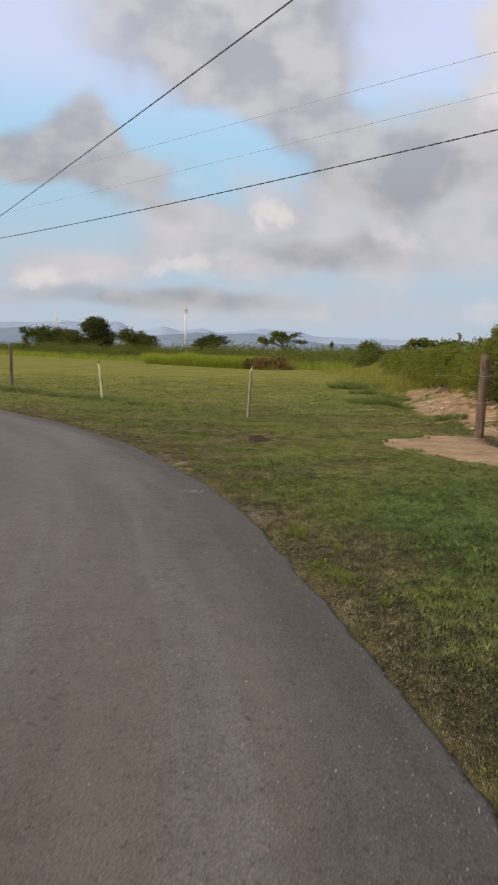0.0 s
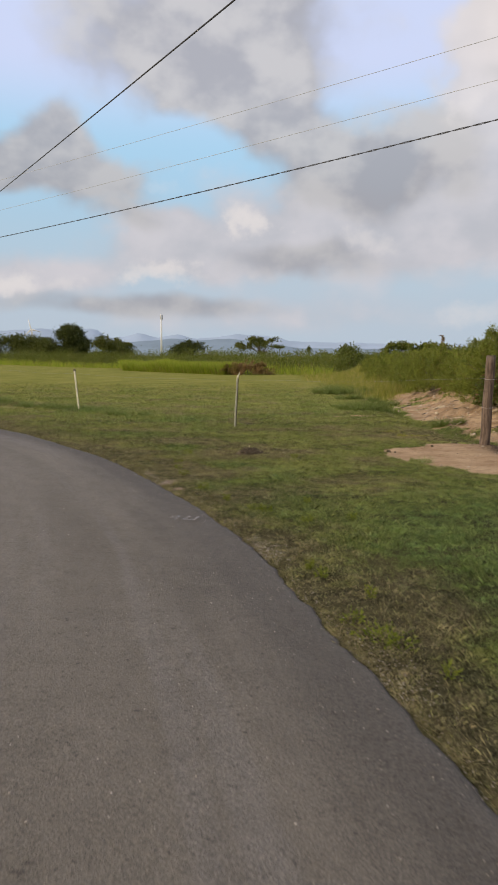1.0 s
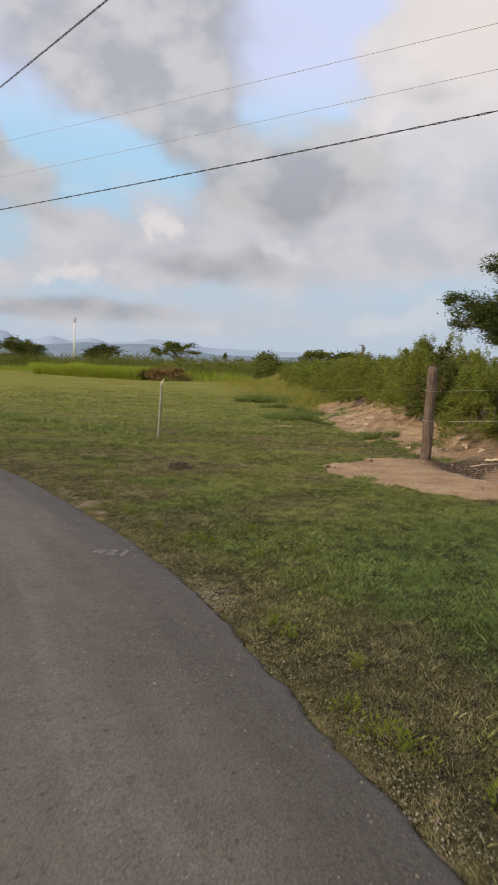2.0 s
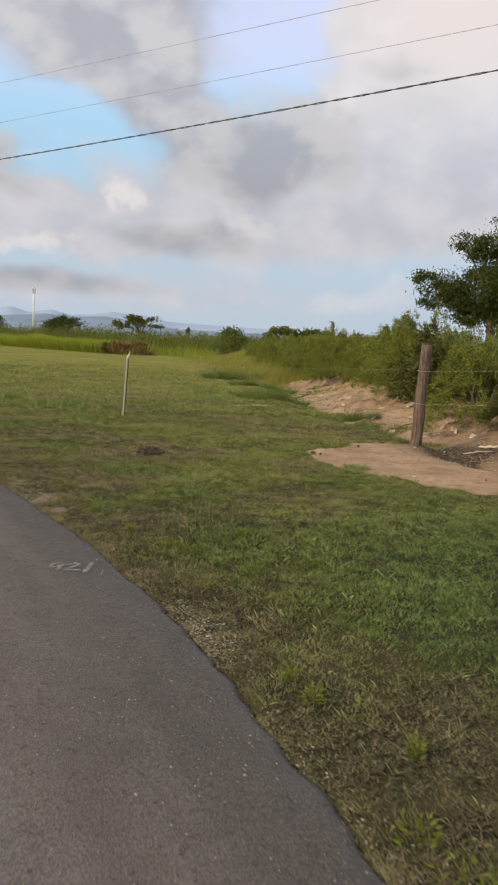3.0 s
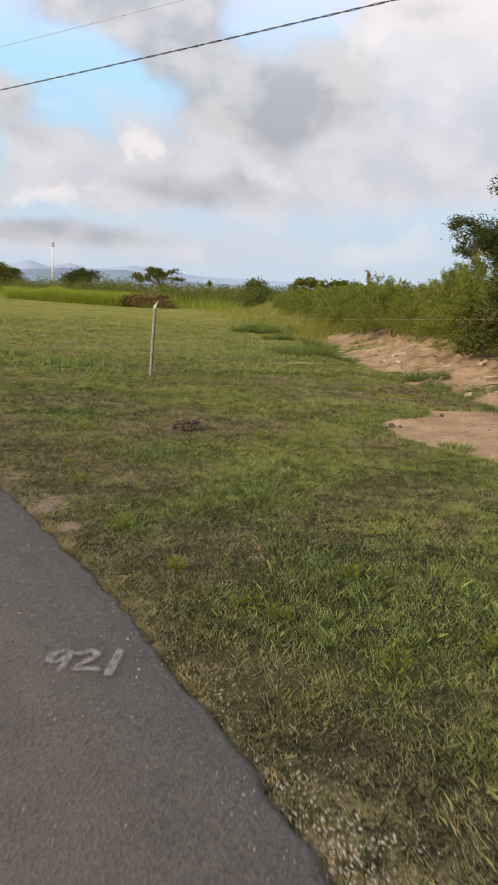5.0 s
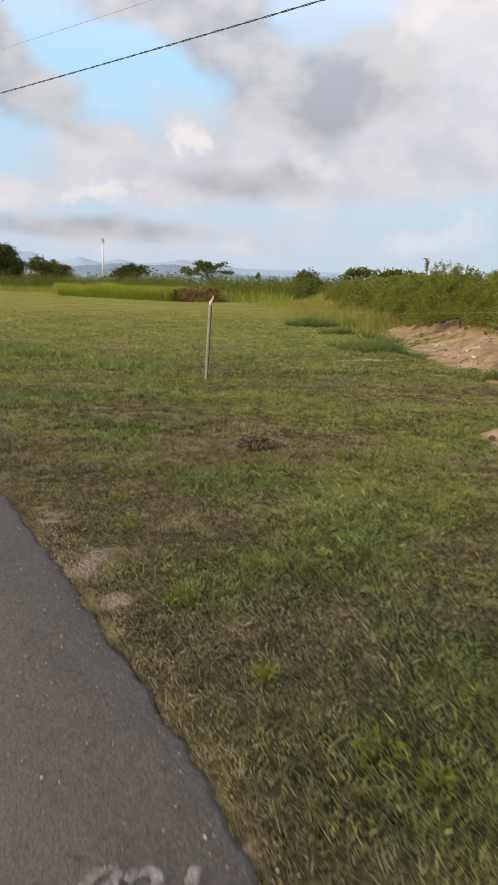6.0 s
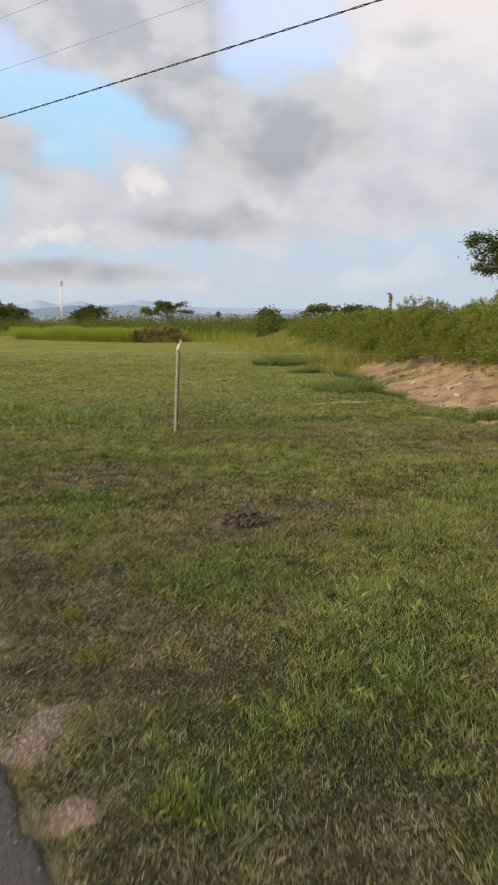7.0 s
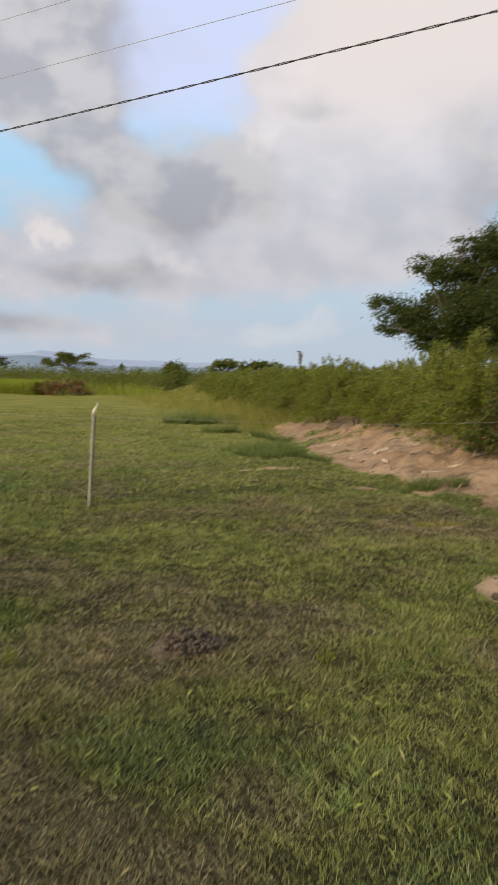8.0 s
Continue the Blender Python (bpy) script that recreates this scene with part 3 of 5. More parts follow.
    litter = np.clip(gully * 0.8 * sstep(0.35, 0.7, vnoise(x, y, 0.9, 61)) + 0.9 * np.exp(-(((x - 5.1) / 0.8) ** 2 + ((y - 13.3) / 0.7) ** 2)) + 0.62 * sstep(0.50, 0.68, fbm(x, y, 0.36, 62)) * sstep(-0.2, 0.4, bank), 0, 1) * (1 - sstep(17.5, 22, y) * 0.5)
    # where the soil takes the painted gap shade along with the thatch
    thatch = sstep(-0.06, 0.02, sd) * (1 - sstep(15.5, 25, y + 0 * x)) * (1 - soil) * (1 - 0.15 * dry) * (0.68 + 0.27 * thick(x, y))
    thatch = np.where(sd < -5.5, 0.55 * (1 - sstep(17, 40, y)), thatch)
    return dict(thatch=thatch, open_field=sstep(17, 40, y + 0.35 * np.maximum(-x, 0)) * (1 - soil) * (1 - sstep(-1.5, 0.5, bank)) * 0.9, z=z, dry=dry, lush=lush, soil=soil, gravel=gravel, litter=litter, sd=sd, bank=bank, tufts=tufts, dirt=dirt)


def axis(lo, hi, step, far_lo, far_hi, growth=1.16):
    mid, up, down, s = list(np.arange(lo, hi, step)), [], [], step
    while (up[-1] if up else hi) < far_hi:
        s *= growth
        up.append((up[-1] if up else mid[-1]) + s)
    s = step
    while (down[-1] if down else lo) > far_lo:
        s *= growth
        down.append((down[-1] if down else mid[0]) - s)
    return np.array(down[::-1] + mid + up)


def make_ground_sheet():
    xs, ys = axis(-6.0, 8.5, 0.07, -4600, 4600), axis(1.0, 27.0, 0.07, -4600, 4800)
    X, Y = (a.ravel() for a in np.meshgrid(xs, ys))
    g = plan(X, Y)
    nx, ny = len(xs), len(ys)
    i = (np.arange(ny - 1)[:, None] * nx + np.arange(nx - 1)[None, :]).ravel()
    faces = np.stack([i, i + 1, i + nx + 1, i + nx], 1)
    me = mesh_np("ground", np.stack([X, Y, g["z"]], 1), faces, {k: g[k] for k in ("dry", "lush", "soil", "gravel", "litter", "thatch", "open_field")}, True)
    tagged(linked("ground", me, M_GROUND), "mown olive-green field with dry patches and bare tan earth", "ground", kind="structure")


def make_road():
    run = np.concatenate([[0], np.cumsum(np.hypot(np.diff(dense_x), np.diff(dense_y)))])
    start, stop = np.interp(0.5, dense_y, run), np.interp(16, dense_y, run)
    s = np.concatenate([np.arange(0.5, start, 0.5), np.arange(start, stop, 0.05), np.arange(stop, run[-1] - 1, 0.5)])
    ex, ey = np.interp(s, run, dense_x), np.interp(s, run, dense_y)
    tx, ty = np.gradient(ex, s), np.gradient(ey, s)
    length = np.hypot(tx, ty)
    nx_, ny_ = -ty / length, tx / length                         # to the left, across the road
    shift = -ragged(ey)
    offs = np.array([0.0, 0.0, 0.02, 0.08, 0.2, 0.4, 0.7, 1.1, 1.6, 2.2, 2.8, 3.5, 4.2, 4.9, 5.5, 5.55, 5.55])
    verts, uvs = [], []
    for k, o in enumerate(offs):
        q = o + shift * max(0.0, 1 - o / 0.4)
        x, y = ex + nx_ * q, ey + ny_ * q
        crown = 0.03 * math.sin(math.pi * min(o / 5.55, 1.0))
        z = np.full_like(x, -0.07 if k in (0, len(offs) - 1) else (-0.016 if o == 0.0 else (-0.008 if o < 0.05 else 0.0)) + crown)
        z = z + (0 if k in (0, len(offs) - 1) else 1) * 0.006 * (vnoise(x, y, 0.5, 71) - 0.5)
        verts.append(np.stack([x, y, z], 1))
        uvs.append(np.stack([np.full_like(x, o), s], 1))
    n, m = len(s), len(offs)
    V, UV = np.stack(verts, 1).reshape(-1, 3), np.stack(uvs, 1).reshape(-1, 2)
    i = (np.arange(n - 1)[:, None] * m + np.arange(m - 1)[None, :]).ravel()
    faces = np.stack([i, i + m, i + m + 1, i + 1], 1)
    me = mesh_np("road", V, faces, None, True)
    layer = me.uv_layers.new(name="UVMap")
    layer.data.foreach_set("uv", UV[faces.ravel()].astype(np.float32).ravel())
    tagged(linked("road", me, M_ASPHALT), "worn grey asphalt road with a darker ragged edge", "road", kind="structure")


make_ground_sheet()
make_road()


# ---------------------------------------------------------------- hills, mast and turbine far off
def make_hills(name, label, dist, profile, mat, seed):
    azs = np.linspace(-70, 60, 261)
    top = np.interp(azs, [p[0] for p in profile], [p[1] for p in profile]) + 0.10 * (fbm(azs, azs * 0, 2.0, seed) - 0.5) + 0.05 * (vnoise(azs, azs * 0, 0.5, seed) - 0.5)
    verts, rows = [], 9
    for r in range(rows):
        u = r / (rows - 1)
        d = dist * (1 - 0.10 * (1 - u)) + 60 * (fbm(azs * 30, azs * 0 + r * 40, 60, seed) - 0.5)
        z = -5 + (1.5 + d * np.tan(np.radians(top)) + 5) * u**1.2
        verts.append(np.stack([np.sin(np.radians(azs)) * d, np.cos(np.radians(azs)) * d, z], 1))
    n = len(azs)
    i = (np.arange(rows - 1)[:, None] * n + np.arange(n - 1)[None, :]).ravel()
    me = mesh_np(name, np.concatenate(verts), np.stack([i, i + 1, i + n + 1, i + n], 1), None, True)
    tagged(linked(name, me, mat), label, "hills", kind="structure")


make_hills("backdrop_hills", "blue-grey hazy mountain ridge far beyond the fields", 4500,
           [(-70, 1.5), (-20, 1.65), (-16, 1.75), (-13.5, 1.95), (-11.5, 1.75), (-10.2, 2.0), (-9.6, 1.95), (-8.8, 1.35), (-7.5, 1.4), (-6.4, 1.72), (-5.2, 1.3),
            (-3.4, 1.62), (-2.4, 1.3), (-0.6, 1.4), (1.2, 1.68), (3.2, 1.55), (5, 1.2), (7, 1.1), (12, 1.0), (60, 0.6)], make_hazed_hill("hazed_far_hills", (0.270, 0.325, 0.405), 0.06), 101)
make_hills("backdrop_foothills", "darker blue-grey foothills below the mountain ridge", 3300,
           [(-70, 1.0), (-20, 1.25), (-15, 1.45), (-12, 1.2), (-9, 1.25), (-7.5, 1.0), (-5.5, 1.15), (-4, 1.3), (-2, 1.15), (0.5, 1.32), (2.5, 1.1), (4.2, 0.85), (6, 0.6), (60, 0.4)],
           make_hazed_hill("hazed_near_hills", (0.175, 0.220, 0.268), 0.10), 103)


def at_bearing(a, d, z=0.0):
    return Vector((math.sin(radians(a)) * d - 0.3, math.cos(radians(a)) * d + 0.7, z))


def make_mast():
    base = at_bearing(-4.74, 900)
    ob = tagged(new("radio_mast"), "white tubular radio mast with grey antenna panels on top", "mast")
    ob.location = base
    bm = bmesh.new()
    tube(bm, [(0, 0, 0), (0, 0, 25), (0, 0, 50.5)], [1.15, 1.0, 0.95], 20)
    part("pole", bm, M_WHITE, ob)
    for k in range(3):
        a = 2 * math.pi * k / 3 + 0.4
        bm = bmesh.new()
        block(bm, (math.cos(a) * 1.6, math.sin(a) * 1.6, 46.6), (0.75, 0.75, 6.0))
        part("antenna_panel", bm, M_GREYBOX, ob, smooth=False)
    bm = bmesh.new()
    tube(bm, [(0, 0, 50.0), (0, 0, 53.0)], [0.25, 0.1], 8)
    part("rod", bm, M_GREYBOX, ob)


def make_turbine():
    base = at_bearing(-14.25, 1500)
    ob = tagged(new("wind_turbine"), "white three-bladed wind turbine standing still", "wind turbine")
    ob.location = base
    bm = bmesh.new()
    tube(bm, [(0, 0, 0), (0, 0, 26), (0, 0, 50)], [2.5, 2.0, 1.6], 20)
    part("tower", bm, M_WHITE, ob)
    bm = bmesh.new()
    tube(bm, [(0, -4, 50.5), (0, -3, 50.5), (0, 4, 50.5)], [0.9, 1.8, 1.6], 12)
    part("nacelle", bm, M_WHITE, ob)
    for k in range(3):
        a = radians(105 + 120 * k)
        u = Vector((math.cos(a), 0, math.sin(a)))
        bm = bmesh.new()
        hub = Vector((0, -4.2, 50.5))
        tube(bm, [hub, hub + u * 3, hub + u * 6, hub + u * 20], [0.8, 1.4, 1.3, 0.45], 8)
        part("blade", bm, M_WHITE, ob)


make_mast()
make_turbine()


# ---------------------------------------------------------------- leaves, shrubs and trees
def leaf_quads(base, way_, length, width, gen):
    """Diamond leaves from base along way_, lying at random about it."""
    n = len(base)
    way_ = way_ / np.linalg.norm(way_, axis=1, keepdims=True)
    other = gen.normal(size=(n, 3))
    side = np.cross(way_, other)
    side /= np.linalg.norm(side, axis=1, keepdims=True) + 1e-9
    length, width = np.broadcast_to(length, n)[:, None], np.broadcast_to(width, n)[:, None]
    mid = base + way_ * length * 0.45
    verts = np.stack([base, mid + side * width / 2, base + way_ * length, mid - side * width / 2], 1).reshape(-1, 3)
    return verts, np.arange(4 * n).reshape(n, 4)


def leaf_tris(base, way_, length, width, gen):
    """Narrow pointed leaves, one triangle each."""
    n = len(base)
    way_ = way_ / np.linalg.norm(way_, axis=1, keepdims=True)
    side = np.cross(way_, gen.normal(size=(n, 3)))
    side /= np.linalg.norm(side, axis=1, keepdims=True) + 1e-9
    side *= width[:, None] / 2
    verts = np.stack([base - side, base + side, base + way_ * length[:, None]], 1).reshape(-1, 3)
    return verts, np.arange(3 * n).reshape(n, 3)


def shrub_leaves(gen, height, spread, twigs, per_twig, length, width):
    """Sprays of narrow leaves on arching twigs."""
    sprays = 18
    which = gen.integers(0, sprays, twigs)
    a = (gen.uniform(0, 2 * np.pi, sprays)[which] + 0.26 * gen.normal(size=twigs))
    reach = np.clip(np.sqrt(gen.uniform(0.0, 1.0, sprays))[which] + 0.13 * gen.normal(size=twigs), 0.0, 1.05)
    lift = gen.uniform(0.0, 1.0, sprays)[which] + 0.12 * gen.normal(size=twigs)
    tip = np.stack([np.cos(a) * reach * spread, np.sin(a) * reach * spread,
                    height * (1 - 0.62 * reach**2.2) * (0.50 - 0.38 * reach + (0.50 + 0.38 * reach) * np.clip(lift, 0, 0.92)) + 0.04 * gen.normal(size=twigs)], 1)
    tip[:, 2] = np.maximum(tip[:, 2], 0.14)
    root = tip * np.array([0.38, 0.38, 0.42])
    u = 0.30 + 0.70 * np.sqrt(gen.uniform(0.0, 1.0, (twigs, per_twig)))[..., None]
    line = root[:, None] * (1 - u) + tip[:, None] * u
    line[..., 2] += (0.16 * np.sin(np.pi * u) * height / 2 - 0.10 * (u > 0.9))[..., 0]
    out = (tip - root)[:, None] / (np.linalg.norm(tip - root, axis=1)[:, None, None] + 1e-6)
    d = out * 0.55 + gen.normal(size=(twigs, per_twig, 3)) * 0.62 + np.array([0, 0, -0.12])
    n = twigs * per_twig
    base = (line + gen.normal(size=line.shape) * 0.035).reshape(n, 3)
    return leaf_tris(base, d.reshape(n, 3), gen.uniform(0.6, 1.3, n) * length, gen.uniform(0.7, 1.3, n) * width, gen)


def make_shrub(name, label, group, gen, height, spread, twigs, per_twig, length, width, leaves, stems=5):
    ob = tagged(new(name), label, "shrub", group)
    for k in range(stems):
        bm = bmesh.new()
        a, r = gen.uniform(0, 2 * math.pi), gen.uniform(0.25, 0.75) * spread * 0.7
        top = Vector((math.cos(a) * r, math.sin(a) * r, height * gen.uniform(0.25, 0.5)))
        mid_ = top * 0.5 + Vector((0, 0, 0.12 * height))
        tube(bm, [(top.x * 0.05, top.y * 0.05, -0.12), mid_, top], [0.022, 0.014, 0.005], 5)
        part("stem", bm, M_BARK, ob)
    V, F = shrub_leaves(gen, height, spread, twigs, per_twig, length, width)
    linked("crown", mesh_np("crown", V, F), leaves, ob)
    return ob


def ground_z(x, y):
    return float(plan(np.array([x]), np.array([y]))["z"][0])


gen = np.random.default_rng(21)
NEAR_LABEL = "dense feathery green roadside shrub on top of the earth bank"
near = [make_shrub("shrub", NEAR_LABEL, "hedge on the bank", gen, h, s, 260, 62, 0.062, 0.017, M_SHRUB) for h, s in ((1.75, 1.05), (1.9, 1.15), (1.6, 1.2), (2.0, 0.95))]
back_rows = [make_shrub("shrub", "tall green shrub standing behind the hedge's front row", "hedge on the bank", gen, h, s, 170, 26, 0.105, 0.034, M_SHRUB, 3) for h, s in ((2.05, 1.2), (1.85, 1.25))]
dark_rows = [make_shrub("shrub", "dark green shrub with brown withered leaves beside the earth bank", "hedge on the bank", gen, h, s, 300, 40, 0.085, 0.030, M_DARKSHRUB, 4) for h, s in ((1.95, 1.15), (1.75, 1.05))]
first = {}


def plant(kind, x, y, size, turn, dz=-0.03):
    m = pose(x, y, ground_z(x, y) + dz, 0, 0, turn)
    if id(kind) in first:
        ob = copy_thing(kind, m)
    else:
        first[id(kind)] = True
        kind.matrix_basis = m
        ob = kind
    ob.scale = (size, size, size * gen.uniform(0.92, 1.08))
    return ob


y = 9.6
while y < 64:
    crest = float(np.interp(y, TOE_Y, TOE_X)) + float(np.interp(y, [10, 16, 20, 25, 30, 38, 48, 62], [1.35, 1.45, 1.75, 1.65, 1.0, 1.2, 1.6, 2.2]))
    far = y > 34
    close = y < 15.0 or (y < 18.5 and gen.uniform() < 0.45)
    plant((back_rows if far else dark_rows if close else near)[int(gen.integers(0, 2 if far or close else 4))], crest + gen.uniform(-0.25, 0.3), y + gen.uniform(-0.2, 0.2), gen.uniform(0.60, 1.08) * (float(np.interp(y, [34, 48, 62], [0.92, 0.72, 0.55])) if far else 1.0 if y > 22 else 0.96 if y < 16 else 1.10), gen.uniform(0, 360))
    plant((dark_rows if y < 16.5 else back_rows)[int(gen.integers(0, 2))], crest + 1.2 + gen.uniform(-0.3, 0.3), y + gen.uniform(-0.3, 0.3), gen.uniform(0.72, 0.95) * (0.88 if y > 38 else 1.0), gen.uniform(0, 360))
    plant(back_rows[int(gen.integers(0, 2))], crest + 2.7 + gen.uniform(-0.4, 0.4), y + gen.uniform(-0.4, 0.4), gen.uniform(0.64, 0.82), gen.uniform(0, 360))
    if y > 27:
        plant(back_rows[int(gen.integers(0, 2))], crest + 4.4 + gen.uniform(-0.4, 0.4), y + gen.uniform(-0.4, 0.4), gen.uniform(0.74, 0.9), gen.uniform(0, 360))
    y += 1.12 if y < 26 else 1.35 if y < 40 else 1.9

def clump_leaves(gen_, lobes, per_m3, length, width, droop=0.25):
    """Leaves in uneven clumps near the skin of ellipsoid lobes (x, y, z, radius)."""
    V, F, n0 = [], [], 0
    for cx, cy, cz, r in lobes:
        tufts = max(6, int(9 * r * r))
        d = gen_.normal(size=(tufts, 3))
        d /= np.linalg.norm(d, axis=1, keepdims=True)
        centre = np.array([cx, cy, cz]) + d * np.array([1, 1, 0.72]) * r * gen_.uniform(0.35, 1.0, (tufts, 1))
        n = max(8, int(per_m3 * r))
        size = gen_.uniform(0.18, 0.42, (tufts, 1, 1)) * r ** 0.6
        base = centre[:, None] + gen_.normal(size=(tufts, n, 3)) * size * np.array([1, 1, 0.55])
        base = base.reshape(-1, 3)
        way_ = gen_.normal(size=base.shape) + np.repeat(d, n, 0) * 0.6 + np.array([0, 0, -droop])
        v, f = leaf_quads(base, way_, gen_.uniform(0.6, 1.3, len(base)) * length, gen_.uniform(0.7, 1.3, len(base)) * width, gen_)
        V.append(v)
        F.append(f + n0)
        n0 += len(v)
    return np.concatenate(V), np.concatenate(F)


def make_tree(name, label, place_, height, trunk_r, lobes, per, leaf, leaves, limbs=True, seed=1, twigs=False):
    g = np.random.default_rng(seed)
    ob = tagged(new(name), label, "tree")
    ob.location = place_
    bm = bmesh.new()
    fork = height * 0.32
    tube(bm, [(0, 0, -0.3), (0.05 * height * 0.2, 0, fork * 0.5), (0, 0.02 * height, fork)], [trunk_r * 1.25, trunk_r, trunk_r * 0.85], 10, rough=0.2)
    part("trunk", bm, M_BARK, ob)
    if limbs:
        for cx, cy, cz, r in lobes:
            bm = bmesh.new()
            end = Vector((cx, cy, cz))
            start_ = Vector((0, 0.02 * height, fork * g.uniform(0.8, 1.0)))
            mid_ = start_.lerp(end, 0.5) + Vector((g.uniform(-0.3, 0.3), g.uniform(-0.3, 0.3), g.uniform(-0.1, 0.5)))
            tube(bm, [start_, mid_, end], [trunk_r * 0.55, trunk_r * 0.32, trunk_r * 0.10], 7)
            limb = part("limb", bm, M_BARK, ob)
            for k in range(4 if twigs else 0):
                tip = end + Vector(g.normal(size=3)) * r * 0.6
                bm = bmesh.new()
                tube(bm, [mid_.lerp(end, 0.6), tip], [trunk_r * 0.14, trunk_r * 0.04], 5)
                part("twig", bm, M_BARK, limb)
    V, F = clump_leaves(g, lobes, per, *leaf)
    linked("crown", mesh_np("crown", V, F), leaves, ob)
    return ob


# the broad tree behind the hedge: right of view by u, up by z
u_dir = Vector((math.cos(radians(32)), -math.sin(radians(32)), 0))
lobes = []
for u, z, r, depth in ((-3.2, 5.7, 2.0, 0.5), (-0.8, 8.9, 1.6, 0.0), (1.8, 9.4, 2.3, 0.8), (1.7, 6.0, 2.8, -0.6), (5.4, 8.4, 2.9, 0.5), (6.2, 5.6, 2.8, 0), (3.0, 11.0, 1.8, 0.0),
                       (-5.1, 6.7, 1.15, 0.2), (-4.8, 4.9, 1.0, -0.4), (-2.5, 9.6, 0.95, 0.3), (-0.8, 7.2, 1.5, 0.9), (-1.6, 4.2, 1.9, 0.2), (0.9, 3.9, 2.0, 0.1), (3.6, 3.9, 2.0, -0.3), (8.5, 7.6, 2.2, 0.4), (0.4, 10.9, 0.9, 0.2)):
    p = u_dir * u + Vector((math.sin(radians(32)), math.cos(radians(32)), 0)) * depth * 2
    lobes.append((p.x, p.y, z, r))
make_tree("tree", "broad dark green tree with open leafy boughs behind the hedge", (29.4, 56.7, 0.5), 13.0, 0.30, lobes, 88, (0.24, 0.09), M_TREE, seed=5, twigs=True)


def far_tree(name, label, a, d, h, w, n, shape, seed, leaves=M_TREE_FAR, size=0.30, per=34):
    g = np.random.default_rng(seed)
    made = []
    for k in range(n):
        ang, q = g.uniform(0, 2 * math.pi), g.uniform(0.1, 1.0)
        if shape == "flat":
            made.append((math.cos(ang) * q * w * 0.75, math.sin(ang) * q * w * 0.3, h * (0.95 - 0.28 * q * q) * g.uniform(0.82, 1.0), w * g.uniform(0.09, 0.15)))
        elif shape == "tall":
            v = g.uniform(0.12, 0.95)
            made.append((math.cos(ang) * q * w * 0.6 * (1.25 - v), math.sin(ang) * q * w * 0.4, h * v, w * g.uniform(0.16, 0.30)))
        else:
            v = g.uniform(0.15, 0.80)
            made.append((math.cos(ang) * q * w * 0.55, math.sin(ang) * q * w * 0.5, h * v, w * g.uniform(0.22, 0.36)))
    return make_tree(name, label, at_bearing(a, d), h, 0.02 * h + 0.05, made, per, (size, size * 0.6), leaves, shape != "round", seed)


far_tree("tree", "tall dark uneven tree with one long side bough above the scrub", -11.6, 150, 7.4, 7.4, 26, "tall", 11, M_TREE_FAR, 0.30, 30)
far_tree("tree", "dark bushy tree rising from the scrub", -8.5, 140, 5.0, 5.0, 14, "round", 12, M_TREE_FAR, 0.30, 30)
far_tree("tree", "low dark bushy tree at the field's far side", -14.1, 150, 4.8, 7.0, 16, "round", 13, M_TREE_FAR, 0.30, 30)
far_tree("tree", "rounded dark bush beside the radio mast", -2.8, 135, 4.4, 4.6, 13, "round", 14, M_TREE_FAR, 0.30, 30)
far_tree("tree", "flat-topped dark acacia tree above the scrub", 3.0, 150, 5.7, 6.8, 22, "flat", 15)
far_tree("tree", "rounded olive-green tree at the end of the hedge", 9.35, 78, 2.85, 2.3, 16, "round", 16, M_FAR, 0.24, 46)
far_tree("tree", "small flat-topped tree behind the hedge", 13.3, 90, 3.5, 3.4, 18, "flat", 17, M_FAR, 0.28)
far_tree("tree", "small flat-topped tree behind the hedge", 15.6, 80, 3.35, 3.2, 18, "flat", 18, M_FAR, 0.26)
far_tree("tree", "small dark tree at the scrub's skyline", 6.6, 190, 4.4, 1.8, 6, "tall", 19)
far_tree("tree", "small dark tree at the scrub's skyline", 7.8, 190, 3.9, 2.0, 6, "round", 20)
far_tree("tree", "dark thin-crowned tree at the field's edge", -16.6, 150, 5.6, 3.0, 9, "tall", 22)

# ---------------------------------------------------------------- scrub and tall grass round the mown field
FIELD = [(9.0, 62.0), (5.0, 62.5), (2.5, 63.5), (-0.3, 62.5), (-4.0, 67.0), (-10.6, 77.0), (-12.5, 90.0), (-20.0, 96.0), (-45.0, 134.0), (-110.0, 230.0)]


def beyond_field(x):
    fx, fy = [p[0] for p in FIELD][::-1], [p[1] for p in FIELD][::-1]
    return np.interp(x, fx, fy)


